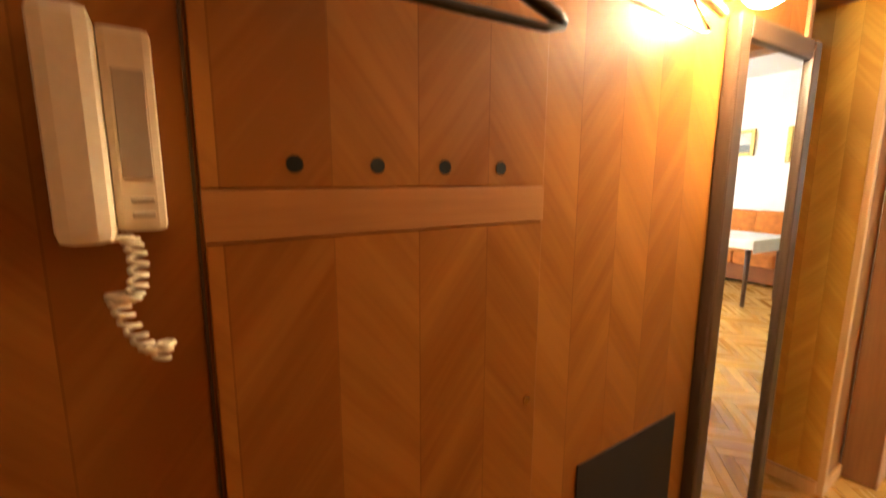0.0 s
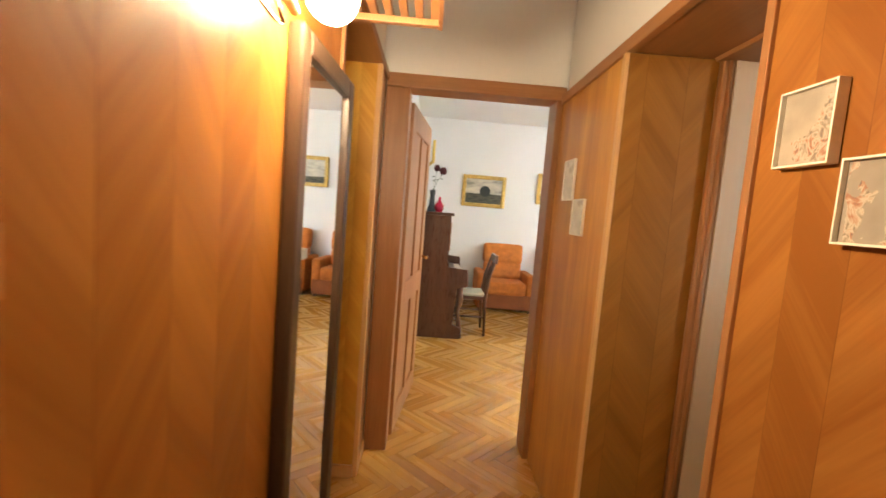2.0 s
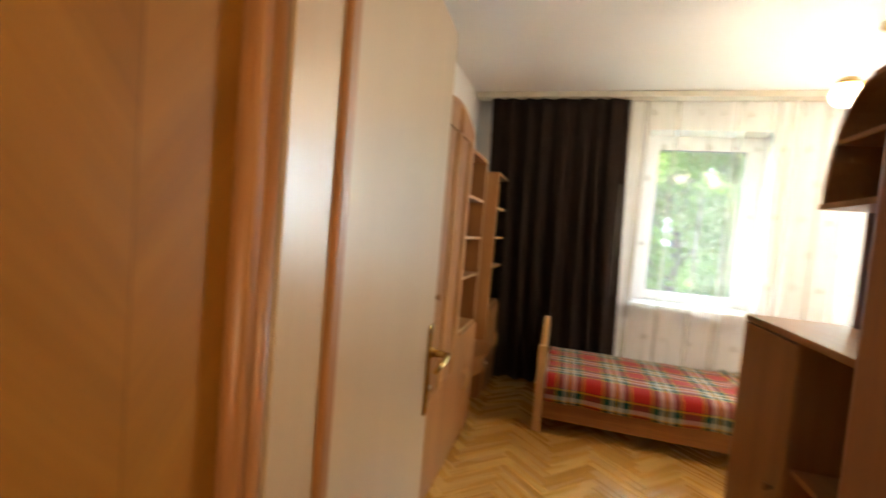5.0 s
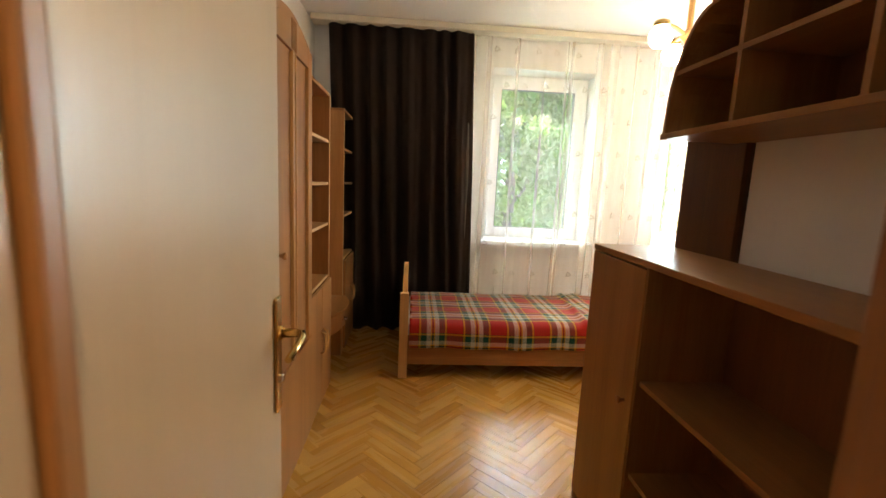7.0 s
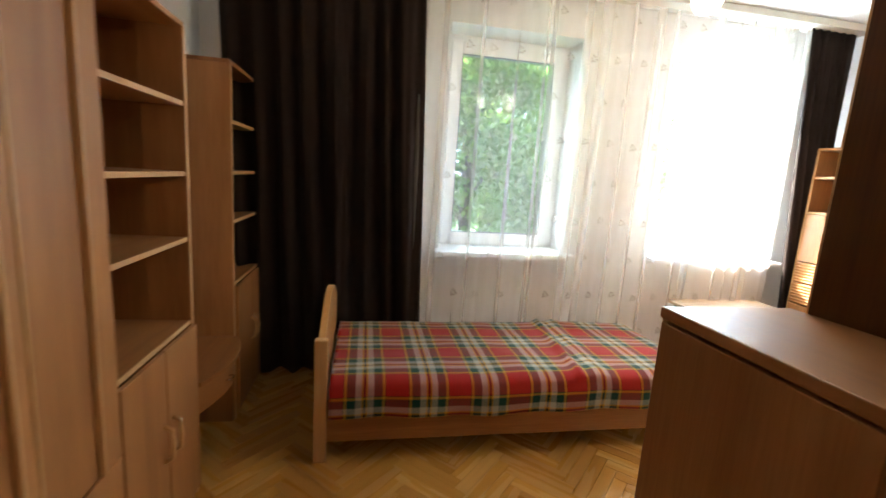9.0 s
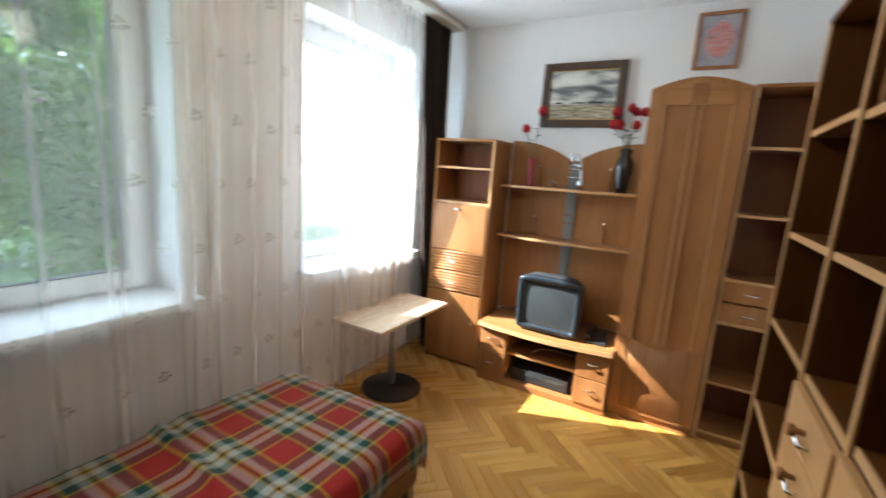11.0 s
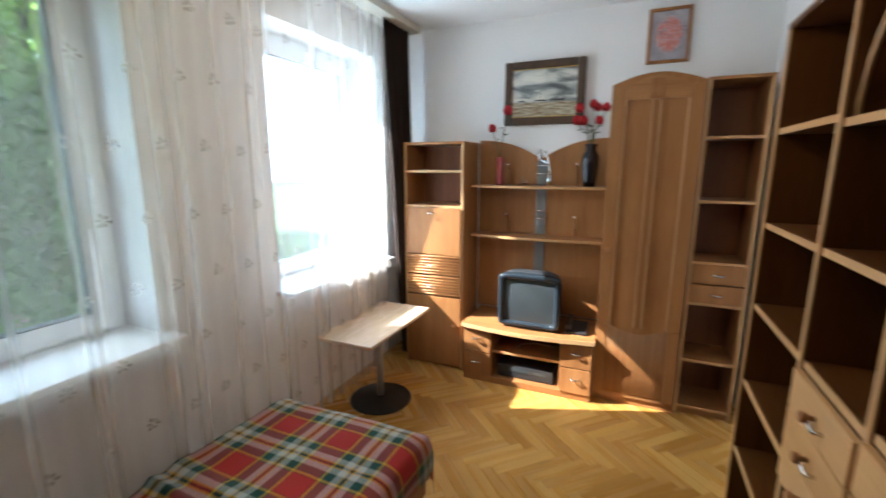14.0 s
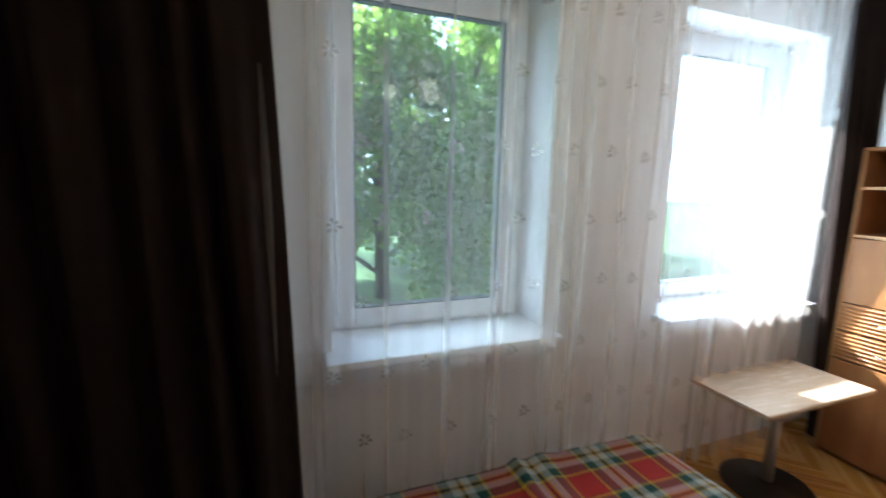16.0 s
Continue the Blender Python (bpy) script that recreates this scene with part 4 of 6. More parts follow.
bl_ob = tagged(part("blanket", blanket(), tartan, smooth=True), "red, green and yellow plaid wool blanket over the bed", "blanket")
OFF[bl_ob.name] = Vector((0, 0, 0))
bm = bmesh.new()
rng = random.Random(31)
for k in range(120):
    y = -4.23 + 0.88 * k / 119
    z = 0.45 - 0.028 - 0.22 * (1 - 0.18 * math.sin((y + 4.24) * 7)) + 0.008
    x = -0.366 + rng.uniform(-0.004, 0.004)
    tube(bm, [(x, y, z), (x + rng.uniform(-0.006, 0.006), y + rng.uniform(-0.004, 0.004), z - 0.02), (x + rng.uniform(-0.01, 0.01), y + rng.uniform(-0.008, 0.008), z - rng.uniform(0.035, 0.05))], 0.0022, 5)
part("fringe", bm, plain("red_wool_fringe", (0.42, 0.05, 0.03), 0.95, vary=0.5, scale=25), bl_ob, "twisted red wool fringe")

# ---- small table ----
u = thing("pedestal_table", (-1.17, -4.15, 0), "small pale wooden pedestal table with a black round foot", "table")
bm = bx(-1.59, -0.745, -4.37, -3.94, 0.592, 0.615, 0.006)
part("tabletop", bm, wood("pale_beech_top", (0.60, 0.43, 0.28), (0.66, 0.49, 0.335), "x", rough=0.25, fine=0.8), u)
part("column", lathe(bmesh.new(), -1.17, -4.15, [(0.026, 0.03), (0.026, 0.59)], 16), plain("grey_tube", (0.45, 0.44, 0.43), 0.35, metal=0.6), u)
part("foot", lathe(bmesh.new(), -1.17, -4.15, [(0.225, 0.0), (0.225, 0.012), (0.21, 0.02), (0.05, 0.03), (0.03, 0.04)], 40), black_metal, u)


# ---- television and what stands on the unit ----
dark_plastic = plain("dark_grey_plastic", (0.025, 0.027, 0.03), 0.4)
grey_plastic = plain("blue_grey_plastic", (0.020, 0.028, 0.036), 0.22)
screen = plain("dark_glass_tube", (0.050, 0.060, 0.064), 0.05, bump=0)
u = thing("television", (-1.9, -3.2, 0.485), "small grey tube television standing on the bench", "television")
ty, tz, tw, th = -3.198, 0.703, 0.235, 0.203     # middle and half sizes of the front


def tube_loop(bm, x, wide, high, power, crown, n=56):
    """One rounded outline of the set, with its top bowed upwards."""
    loop = []
    for k in range(n):
        a = math.tau * (k + 0.5) / n
        c, d = math.cos(a), math.sin(a)
        u, w = math.copysign(abs(c) ** (2 / power), c), math.copysign(abs(d) ** (2 / power), d)
        loop.append(bm.verts.new((x, ty + wide * u, tz + high * w + (crown * (1 - u * u) if w > 0 else 0))))
    return loop


def skin(bm, loops):
    for a, b in zip(loops, loops[1:]):
        for k in range(len(a)):
            q = (k + 1) % len(a)
            bm.faces.new((a[k], a[q], b[q], b[k])).smooth = True


bm = bmesh.new()
loops = [tube_loop(bm, -1.80, tw - 0.004, th, 7, 0.022), tube_loop(bm, -1.90, tw - 0.008, th - 0.002, 7, 0.028), tube_loop(bm, -2.0, tw * 0.82, th * 0.84, 5, 0.02), tube_loop(bm, -2.11, tw * 0.6, th * 0.62, 5, 0.01)]
skin(bm, loops)
bm.faces.new(loops[0][::-1])
bm.faces.new(loops[-1])
bmesh.ops.recalc_face_normals(bm, faces=bm.faces)
part("back_shell", bm, dark_plastic, u)
bm = bmesh.new()
skin(bm, [tube_loop(bm, -1.801, tw, th, 14, 0.022), tube_loop(bm, -1.765, tw, th, 14, 0.022), tube_loop(bm, -1.752, tw - 0.008, th - 0.008, 14, 0.020), tube_loop(bm, -1.747, tw - 0.030, th - 0.022, 16, 0.014), tube_loop(bm, -1.765, tw - 0.042, th - 0.040, 22, 0.0), tube_loop(bm, -1.785, tw - 0.046, th - 0.044, 22, 0.0)])
bmesh.ops.recalc_face_normals(bm, faces=bm.faces)
part("front_frame", bm, grey_plastic, u)
bm = bmesh.new()
ng, gw, gh = 14, tw - 0.043, th - 0.041
g = [[bm.verts.new((-1.778 + 0.018 * (1 - (2 * i / ng - 1) ** 2 * 0.7) * (1 - (2 * j / ng - 1) ** 2 * 0.7), ty - gw + 2 * gw * i / ng, tz - gh + 2 * gh * j / ng)) for j in range(ng + 1)] for i in range(ng + 1)]
for i in range(ng):
    for j in range(ng):
        bm.faces.new((g[i][j], g[i + 1][j], g[i + 1][j + 1], g[i][j + 1])).smooth = True
part("screen", bm, screen, u)
part("foot", bx(-1.98, -1.775, ty - tw + 0.05, ty + tw - 0.05, 0.485, 0.503, 0.003), dark_plastic, u)
part("control_strip", bx(-1.752, -1.744, ty - 0.10, ty + 0.10, 0.512, 0.530, 0.002), black_metal, u)
for k in range(5):
    part("button", bx(-1.745, -1.741, ty - 0.07 + 0.03 * k, ty - 0.05 + 0.03 * k, 0.517, 0.525, 0.001), grey_plastic, u)

u = thing("video_recorder", (-1.92, -3.2, 0.05), "flat black video recorder on the lower shelf", "video recorder")
part("case", bx(-2.10, -1.79, -3.43, -2.99, 0.055, 0.15, 0.005), dark_plastic, u)
part("cassette_flap", bx(-1.79, -1.787, -3.36, -3.16, 0.105, 0.138, 0.001), screen, u)
part("display", bx(-1.79, -1.787, -3.14, -3.03, 0.105, 0.13, 0.001), screen, u)
for y in (-3.40, -3.03):
    part("foot", bx(-2.08, -1.82, y - 0.01, y + 0.01, 0.05, 0.055, 0), black_metal, u)


# ---- hall things ----
N = HALL_N
paper = plain("cream_card", (0.80, 0.76, 0.66), 0.7)
ivory = plain("ivory_plastic", (0.74, 0.66, 0.50), 0.4, bump=0.02)
ivory_dark = plain("ivory_plastic_dark", (0.42, 0.37, 0.29), 0.5)
dark_frame = wood("dark_frame_wood", (0.035, 0.018, 0.010), (0.08, 0.045, 0.025), "z", rough=0.35)
gold = plain("gilt", (0.50, 0.34, 0.10), 0.42, metal=0.7, vary=0.35, scale=30, bump=0.4)
mirror_mat = plain("mirror_silver", (0.86, 0.88, 0.87), 0.015, metal=1.0, vary=0.0, bump=0)

# doors and drawer board of the wardrobe let into the panelling
cup = thing("built_in_cupboard", (0.63, N, 0), "built-in cupboard with chevron veneer doors in the panelling", "cupboard")
for z0, z1, nm in ((1.385, 2.40, "upper_door"), (0.05, 1.33, "lower_door")):
    part(nm, bx(0.392, 0.868, N - 0.008, N - 0.001, z0, z1, 0.002), chev, cup)
part("rail_board", bx(0.392, 0.868, N - 0.0088, N - 0.001, 1.3312, 1.3838, 0.001), wood("rail_veneer", (0.29, 0.115, 0.03), (0.46, 0.21, 0.06), "x"), cup, "level wooden board between the doors")
part("side_gap", bx(0.386, 0.389, N - 0.004, N - 0.001, 0.05, 2.40, 0), dark_frame, cup)
# black discs on the door paint the shade inside its finger holes
for k in range(4):
    x = 0.483 + 0.098 * k
    bm = bmesh.new()
    tube(bm, [(x, N - 0.0092, 1.411), (x, N - 0.0060, 1.411)], 0.0095, 16)
    part("vent_hole", bm, plain("hole_shade", (0.004, 0.003, 0.002), 0.9), cup, "flat black disc drawn for the shade in a round finger hole")
bm = tube(bmesh.new(), [(0.845, N - 0.012, 1.03), (0.845, N - 0.0085, 1.03)], 0.007, 12)
part("keyhole", bm, brass, cup)

# niche low in the wall: a near-black sheet painted for its shaded depth
niche = thing("niche", (1.18, N - 0.01, 0.4), "niche low in the panelling, its shade drawn as a flat black sheet", "niche", kind="structure")
part("niche_opening", bx(1.0, 1.36, N - 0.004, N - 0.001, 0.05, 0.84, 0), plain("niche_shade", (0.012, 0.007, 0.005), 0.9), niche)

ph = thing("intercom", (0.32, N, 1.43), "ivory plastic door intercom with a handset on a curly cord", "intercom")
part("base", bx(0.326, 0.362, N - 0.055, N - 0.001, 1.352, 1.512, 0.006), ivory, ph)
part("speaker_grille", bx(0.334, 0.355, N - 0.058, N - 0.054, 1.395, 1.48, 0.001), ivory_dark, ph)
for k in range(2):
    part("button", bx(0.338, 0.354, N - 0.059, N - 0.054, 1.364 + 0.012 * k, 1.368 + 0.012 * k, 0.001), ivory_dark, ph)
bm = bmesh.new()
box(bm, 0.290, 0.3265, N - 0.08, N - 0.001, 1.345, 1.518, 0.010)
part("handset", bm, ivory, ph)
pts = []
for k in range(260):
    v = k / 259
    a = v * math.tau * 30
    cx = 0.322 + 0.012 * math.sin(v * 9.0) + 0.02 * v
    pts.append((cx + 0.0065 * math.cos(a), N - 0.05 + 0.0065 * math.sin(a), 1.345 - 0.115 * v + 0.012 * math.sin(v * 15)))
part("cord", tube(bmesh.new(), pts, 0.002, 6), ivory, ph, "curly ivory cord")

rk = thing("hat_rack", (1.1, N, 1.93), "slatted orange-brown wooden hat rack on the wall", "hat rack")
for k in range(7):
    y = 0.605 + 0.042 * k
    part("slat", bx(-0.3, 1.86, y, y + 0.022, 1.94, 1.958, 0.003), trim_x, rk)
for x in (-0.25, 0.85, 1.82):
    part("crossbar", bx(x, x + 0.022, 0.60, N - 0.001, 1.922, 1.94, 0.003), trim_y, rk)
part("front_lath", bx(-0.3, 1.86, 0.592, 0.604, 1.925, 1.96, 0.003), trim_x, rk)

rl = thing("coat_rail", (0.3, 0.80, 1.67), "wooden coat rail board fixed below the hat rack", "coat rail")
part("board", bx(-0.25, 0.692, 0.785, 0.805, 1.668, 1.705, 0.004), trim_x, rl)
for x in (-0.2, 0.62):
    part("bracket", bx(x, x + 0.02, 0.805, N - 0.001, 1.675, 1.695, 0.002), trim_y, rl)
pegs = wood("dark_peg_wood", (0.12, 0.045, 0.02), (0.22, 0.09, 0.04), "y")
for x in (0.93, 1.04, 1.17):
    pg = thing("coat_peg", (x, N, 1.82), "turned wooden coat peg with a dark tip", "coat peg", "coat pegs")
    bm = tube(bmesh.new(), [(x, N, 1.80), (x, N - 0.05, 1.815), (x, N - 0.10, 1.835), (x, N - 0.112, 1.838)], [0.012, 0.009, 0.011, 0.008], 10)
    part("peg", bm, pegs, pg)
    part("tip", tube(bmesh.new(), [(x, N - 0.112, 1.838), (x, N - 0.122, 1.841)], [0.009, 0.006], 10), black_metal, pg, "dark tip")

hg = thing("coat_hanger", (0.62, 0.71, 1.59), "broad black plastic coat hanger on the rail", "coat hanger")
bm = bmesh.new()
tube(bm, [(0.418, 0.80, 1.585), (0.425, 0.80, 1.60), (0.47, 0.81, 1.628), (0.53, 0.815, 1.65), (0.60, 0.815, 1.662), (0.66, 0.815, 1.652), (0.73, 0.81, 1.628), (0.80, 0.80, 1.602), (0.815, 0.80, 1.594)], [0.010, 0.016, 0.017, 0.013, 0.009, 0.009, 0.010, 0.010, 0.008], 12)
part("shoulder_bar", bm, black_metal, hg)
part("trouser_bar", tube(bmesh.new(), [(0.42, 0.80, 1.587), (0.45, 0.80, 1.578), (0.62, 0.80, 1.580), (0.78, 0.80, 1.584), (0.815, 0.80, 1.593)], 0.0065, 10), black_metal, hg)
part("hook", tube(bmesh.new(), [(0.60, 0.815, 1.662), (0.60, 0.815, 1.70), (0.60, 0.808, 1.712), (0.60, 0.795, 1.714), (0.60, 0.782, 1.708), (0.60, 0.780, 1.69)], 0.003, 8), chrome, hg, "metal hook")
hg = thing("coat_hanger", (1.0, 0.80, 1.7), "pale wooden coat hanger with a wire bar on a peg", "coat hanger")
bm = tube(bmesh.new(), [(0.81, 0.82, 1.682), (0.86, 0.82, 1.70), (0.95, 0.82, 1.722), (1.04, 0.82, 1.732), (1.12, 0.82, 1.73), (1.20, 0.82, 1.722), (1.28, 0.82, 1.705)], [0.009, 0.011, 0.012, 0.011, 0.012, 0.011, 0.008], 10)
part("shoulder_bar", bm, lath_z, hg)
part("wire_bar", tube(bmesh.new(), [(0.83, 0.82, 1.69), (0.90, 0.82, 1.672), (1.05, 0.82, 1.664), (1.20, 0.82, 1.660), (1.235, 0.82, 1.668), (1.14, 0.82, 1.722)], 0.003, 8), chrome, hg, "thin wire bar")
part("hook", tube(bmesh.new(), [(1.04, 0.82, 1.735), (1.04, 0.82, 1.80), (1.04, 0.825, 1.835), (1.04, 0.84, 1.833)], 0.003, 8), chrome, hg)

# tall mirror
mi = thing("wall_mirror", (1.69, N - 0.02, 0.9), "tall narrow mirror in a dark worn frame", "mirror")
mx0, mx1, mz0, mz1 = 1.425, 1.852, 0.06, 1.752
HANG = pose(mx0, N - 0.001, 0, 0, 0, -2.4)


def on_mirror(name, bm, material, label=""):
    bmesh.ops.transform(bm, matrix=HANG, verts=bm.verts)
    return part(name, bm, material, mi, label)


mw = mx1 - mx0
for nm, a in (("frame_side", (0, 0.05, mz0, mz1)), ("frame_side", (mw - 0.05, mw, mz0, mz1)), ("frame_end", (0.05, mw - 0.05, mz1 - 0.05, mz1)), ("frame_end", (0.05, mw - 0.05, mz0, mz0 + 0.05))):
    on_mirror(nm, bx(a[0], a[1], -0.032, 0.0, a[2], a[3], 0.008), dark_frame)
on_mirror("glass", bx(0.05, mw - 0.05, -0.020, -0.014, mz0 + 0.05, mz1 - 0.05, 0), mirror_mat, "silvered mirror glass")
part("wedge", bx(mx1 - 0.06, mx1 - 0.04, N - 0.014, N, 1.60, 1.64, 0), dark_frame, mi)

# wall lamp over the mirror, lit
wl = thing("wall_lamp", (1.365, 0.84, 1.78), "lit wall lamp with a warm glowing globe over the mirror", "lamp")
part("base", bx(1.325, 1.405, N - 0.02, N - 0.001, 1.765, 1.845, 0.006), brass, wl)
part("arm", tube(bmesh.new(), [(1.365, N - 0.02, 1.825), (1.365, N - 0.07, 1.838), (1.365, 0.785, 1.82)], 0.008), brass, wl)
gl = part("globe", lathe(bmesh.new(), 1.365, 0.785, [(0.046 * math.sin(math.pi * k / 14) + 0.001, 1.775 - 0.050 * math.cos(math.pi * k / 14)) for k in range(15)], 20), glow("warm_globe", (1.0, 0.78, 0.48), 9.0), wl, "glowing globe")
gl.visible_shadow = False
lamp("wall_lamp_light", "POINT", pose(1.365, 0.785, 1.775), 0.85, (1.0, 0.70, 0.38), radius=0.05)


def picture(name, axis, plane, a0, a1, z0, z1, rim, face, frame_mat, art, label, deep=0.03, tilt=0.0):
    """A framed picture on a wall; face is the way it looks along the axis."""
    mid = (a0 + a1) / 2
    at = (plane, mid, z0) if axis == "x" else (mid, plane, z0)
    p = thing(name, at, label, "picture")

    def slab(u0, u1, v0, v1, d0, d1, bev=0.002):
        d = sorted((plane + face * d0, plane + face * d1))
        return bx(d[0], d[1], u0, u1, v0, v1, bev) if axis == "x" else bx(u0, u1, d[0], d[1], v0, v1, bev)
    if rim:
        for u0, u1, v0, v1 in ((a0, a0 + rim, z0, z1), (a1 - rim, a1, z0, z1), (a0 + rim, a1 - rim, z0, z0 + rim), (a0 + rim, a1 - rim, z1 - rim, z1)):
            part("frame_bar", slab(u0, u1, v0, v1, 0.001, deep, rim * 0.22), frame_mat, p)
    part("canvas", slab(a0 + rim, a1 - rim, z0 + rim, z1 - rim, 0.001, deep * 0.55 if rim else deep, 0), art, p)
    return p


def landscape(name, axis, z0, z1, sky_stops, horizon, ground, seed, dark=(0.02, 0.025, 0.02), tree=None):
    """A painted sky with clouds over a dark ground."""
    m, t, b = mat(name)
    c = t.nodes.new("ShaderNodeTexCoord")
    xyz = t.nodes.new("ShaderNodeSeparateXYZ")
    t.links.new(c.outputs["Object"], xyz.inputs[0])
    n = node(t, "ShaderNodeTexNoise", Scale=7.0, Detail=7.0, Distortion=0.6)
    mp = node(t, "ShaderNodeMapping", Scale=(1, 0.6, 1.8), Location=(seed, seed, seed))
    t.links.new(c.outputs["Object"], mp.inputs["Vector"])
    t.links.new(mp.outputs[0], n.inputs["Vector"])
    skyc = ramp(t, n.outputs["Fac"], sky_stops)
    n2 = node(t, "ShaderNodeTexNoise", Scale=40.0, Detail=4.0)
    mp2 = node(t, "ShaderNodeMapping", Scale=(1, 0.3, 2.0))
    t.links.new(c.outputs["Object"], mp2.inputs["Vector"])
    t.links.new(mp2.outputs[0], n2.inputs["Vector"])
    gr = ramp(t, n2.outputs["Fac"], [(0.35, dark), (0.65, ground)])
    h = sum_up(t, "ADD", xyz.outputs["Z"], sum_up(t, "MULTIPLY", n2.outputs["Fac"], 0.03))
    col = blend(t, sum_up(t, "LESS_THAN", h, horizon + 0.015), skyc, gr)
    if tree:
        dy = sum_up(t, "SUBTRACT", xyz.outputs["Y"], tree[0])
        dz = sum_up(t, "SUBTRACT", xyz.outputs["Z"], tree[1])
        r = sum_up(t, "ADD", sum_up(t, "MULTIPLY", dy, dy), sum_up(t, "MULTIPLY", dz, dz))
        col = blend(t, sum_up(t, "LESS_THAN", sum_up(t, "ADD", sum_up(t, "SQRT", r, 0.0), sum_up(t, "MULTIPLY", n2.outputs["Fac"], 0.03)), tree[2]), col, dark)
    t.links.new(col, b.inputs["Base Color"])
    b.inputs["Roughness"].default_value = 0.35
    relief(t, b, n2.outputs["Fac"], 0.3)
    return m


def bouquet(name, base, blooms, seed, scale=26.0, cover=0.42, oval=None):
    """A loosely painted bunch of flowers: daubs over a washed ground."""
    m, t, b = mat(name)
    v = coords(t, shift=False)
    cell = node(t, "ShaderNodeTexVoronoi", Scale=scale, Randomness=1.0)
    n = node(t, "ShaderNodeTexNoise", Scale=9.0, Detail=5.0)
    mp = node(t, "ShaderNodeMapping", Location=(seed, seed * 2, seed))
    t.links.new(v, mp.inputs["Vector"])
    t.links.new(mp.outputs[0], cell.inputs["Vector"])
    t.links.new(mp.outputs[0], n.inputs["Vector"])
    wash = ramp(t, n.outputs["Fac"], [(0.3, tuple(c * 0.6 for c in base)), (0.7, base)])
    sep = t.nodes.new("ShaderNodeSeparateColor")
    t.links.new(cell.outputs["Color"], sep.inputs[0])
    n3 = node(t, "ShaderNodeTexNoise", Scale=scale * 1.1, Detail=4.0, Distortion=2.0)
    t.links.new(mp.outputs[0], n3.inputs["Vector"])
    daub = ramp(t, n3.outputs["Fac"], [(0.25 + 0.5 * k / max(1, len(blooms) - 1), c) for k, (_, c) in enumerate(blooms)])
    c = t.nodes.new("ShaderNodeTexCoord")
    dist = node(t, "ShaderNodeVectorMath", operation="LENGTH")
    t.links.new(c.outputs["Object"], dist.inputs[0])
    xyz = t.nodes.new("ShaderNodeSeparateXYZ")
    t.links.new(c.outputs["Object"], xyz.inputs[0])
    spot = sum_up(t, "GREATER_THAN", n.outputs["Fac"], 0.78 - cover * 0.75)
    rough = sum_up(t, "LESS_THAN", sum_up(t, "ADD", sum_up(t, "ABSOLUTE", sum_up(t, "ADD", xyz.outputs["X"], xyz.outputs["Y"]), 0.0), sum_up(t, "MULTIPLY", n.outputs["Fac"], 0.08)), 0.105)
    where = sum_up(t, "MULTIPLY", spot, rough)
    if oval:
        zc, ry, rz = oval
        u2 = sum_up(t, "POWER", sum_up(t, "DIVIDE", sum_up(t, "ABSOLUTE", xyz.outputs["Y"], 0.0), ry), 2.0)
        z2 = sum_up(t, "POWER", sum_up(t, "ABSOLUTE", sum_up(t, "DIVIDE", sum_up(t, "SUBTRACT", xyz.outputs["Z"], zc), rz), 0.0), 2.0)
        ragged = sum_up(t, "MULTIPLY", sum_up(t, "SUBTRACT", n3.outputs["Fac"], 0.5), 2.2)
        where = sum_up(t, "LESS_THAN", sum_up(t, "ADD", sum_up(t, "ADD", u2, z2), ragged), 1.0)
    t.links.new(blend(t, where, wash, daub), b.inputs["Base Color"])
    b.inputs["Roughness"].default_value = 0.45
    relief(t, b, cell.outputs["Distance"], 0.3)
    return m


bl = [(0.1, (0.10, 0.10, 0.10)), (0.3, (0.24, 0.19, 0.14)), (0.45, (0.50, 0.44, 0.36)), (0.6, (0.36, 0.17, 0.10)), (0.85, (0.14, 0.13, 0.13))]
tile1 = bouquet("painted_tile_flowers", (0.56, 0.49, 0.40), bl, 1.3, 34)
tile2 = bouquet("painted_tile_flowers_grey", (0.40, 0.35, 0.29), bl, 3.9, 34)
picture("painted_tile", "y", HALL_S, 1.285, 1.405, 1.546, 1.688, 0.004, 1, paper, tile1, "small square flower picture on the panelling", 0.022)
picture("painted_tile", "y", HALL_S, 1.135, 1.258, 1.412, 1.550, 0.004, 1, paper, tile2, "small square flower picture in grey and rust on the panelling", 0.022)
card_art = bouquet("card_drawing", (0.80, 0.76, 0.66), [(0.2, (0.30, 0.26, 0.22)), (0.6, (0.55, 0.50, 0.42)), (0.8, (0.35, 0.22, 0.18))], 6.0, 70, 0.3)
picture("picture_card", "y", HALL_S, 2.632, 2.79, 1.513, 1.712, 0.006, 1, paper, card_art, "small cream card with a pencil drawing on the panelling", 0.014)
picture("picture_card", "y", HALL_S, 2.455, 2.61, 1.35, 1.516, 0.006, 1, paper, card_art, "small cream card with a faint drawing on the panelling", 0.014)


# ---- living room ----
mahog = wood("dark_mahogany", (0.045, 0.016, 0.008), (0.10, 0.038, 0.018), "z", rough=0.28)
velour = plain("orange_velour", (0.52, 0.17, 0.03), 0.9, vary=0.25, scale=14, bump=0.25)
velour_dark = plain("brown_velour_base", (0.26, 0.085, 0.025), 0.9, vary=0.2)
ebony = plain("piano_keys_black", (0.01, 0.01, 0.01), 0.3)
keys = plain("piano_keys_ivory", (0.75, 0.72, 0.62), 0.3)
u = thing("piano", (5.98, 0.58, 0), "dark mahogany upright piano against the wall", "piano")
part("case", bx(5.32, 6.64, 0.36, 0.855, 0.06, 1.36, 0.004), mahog, u)
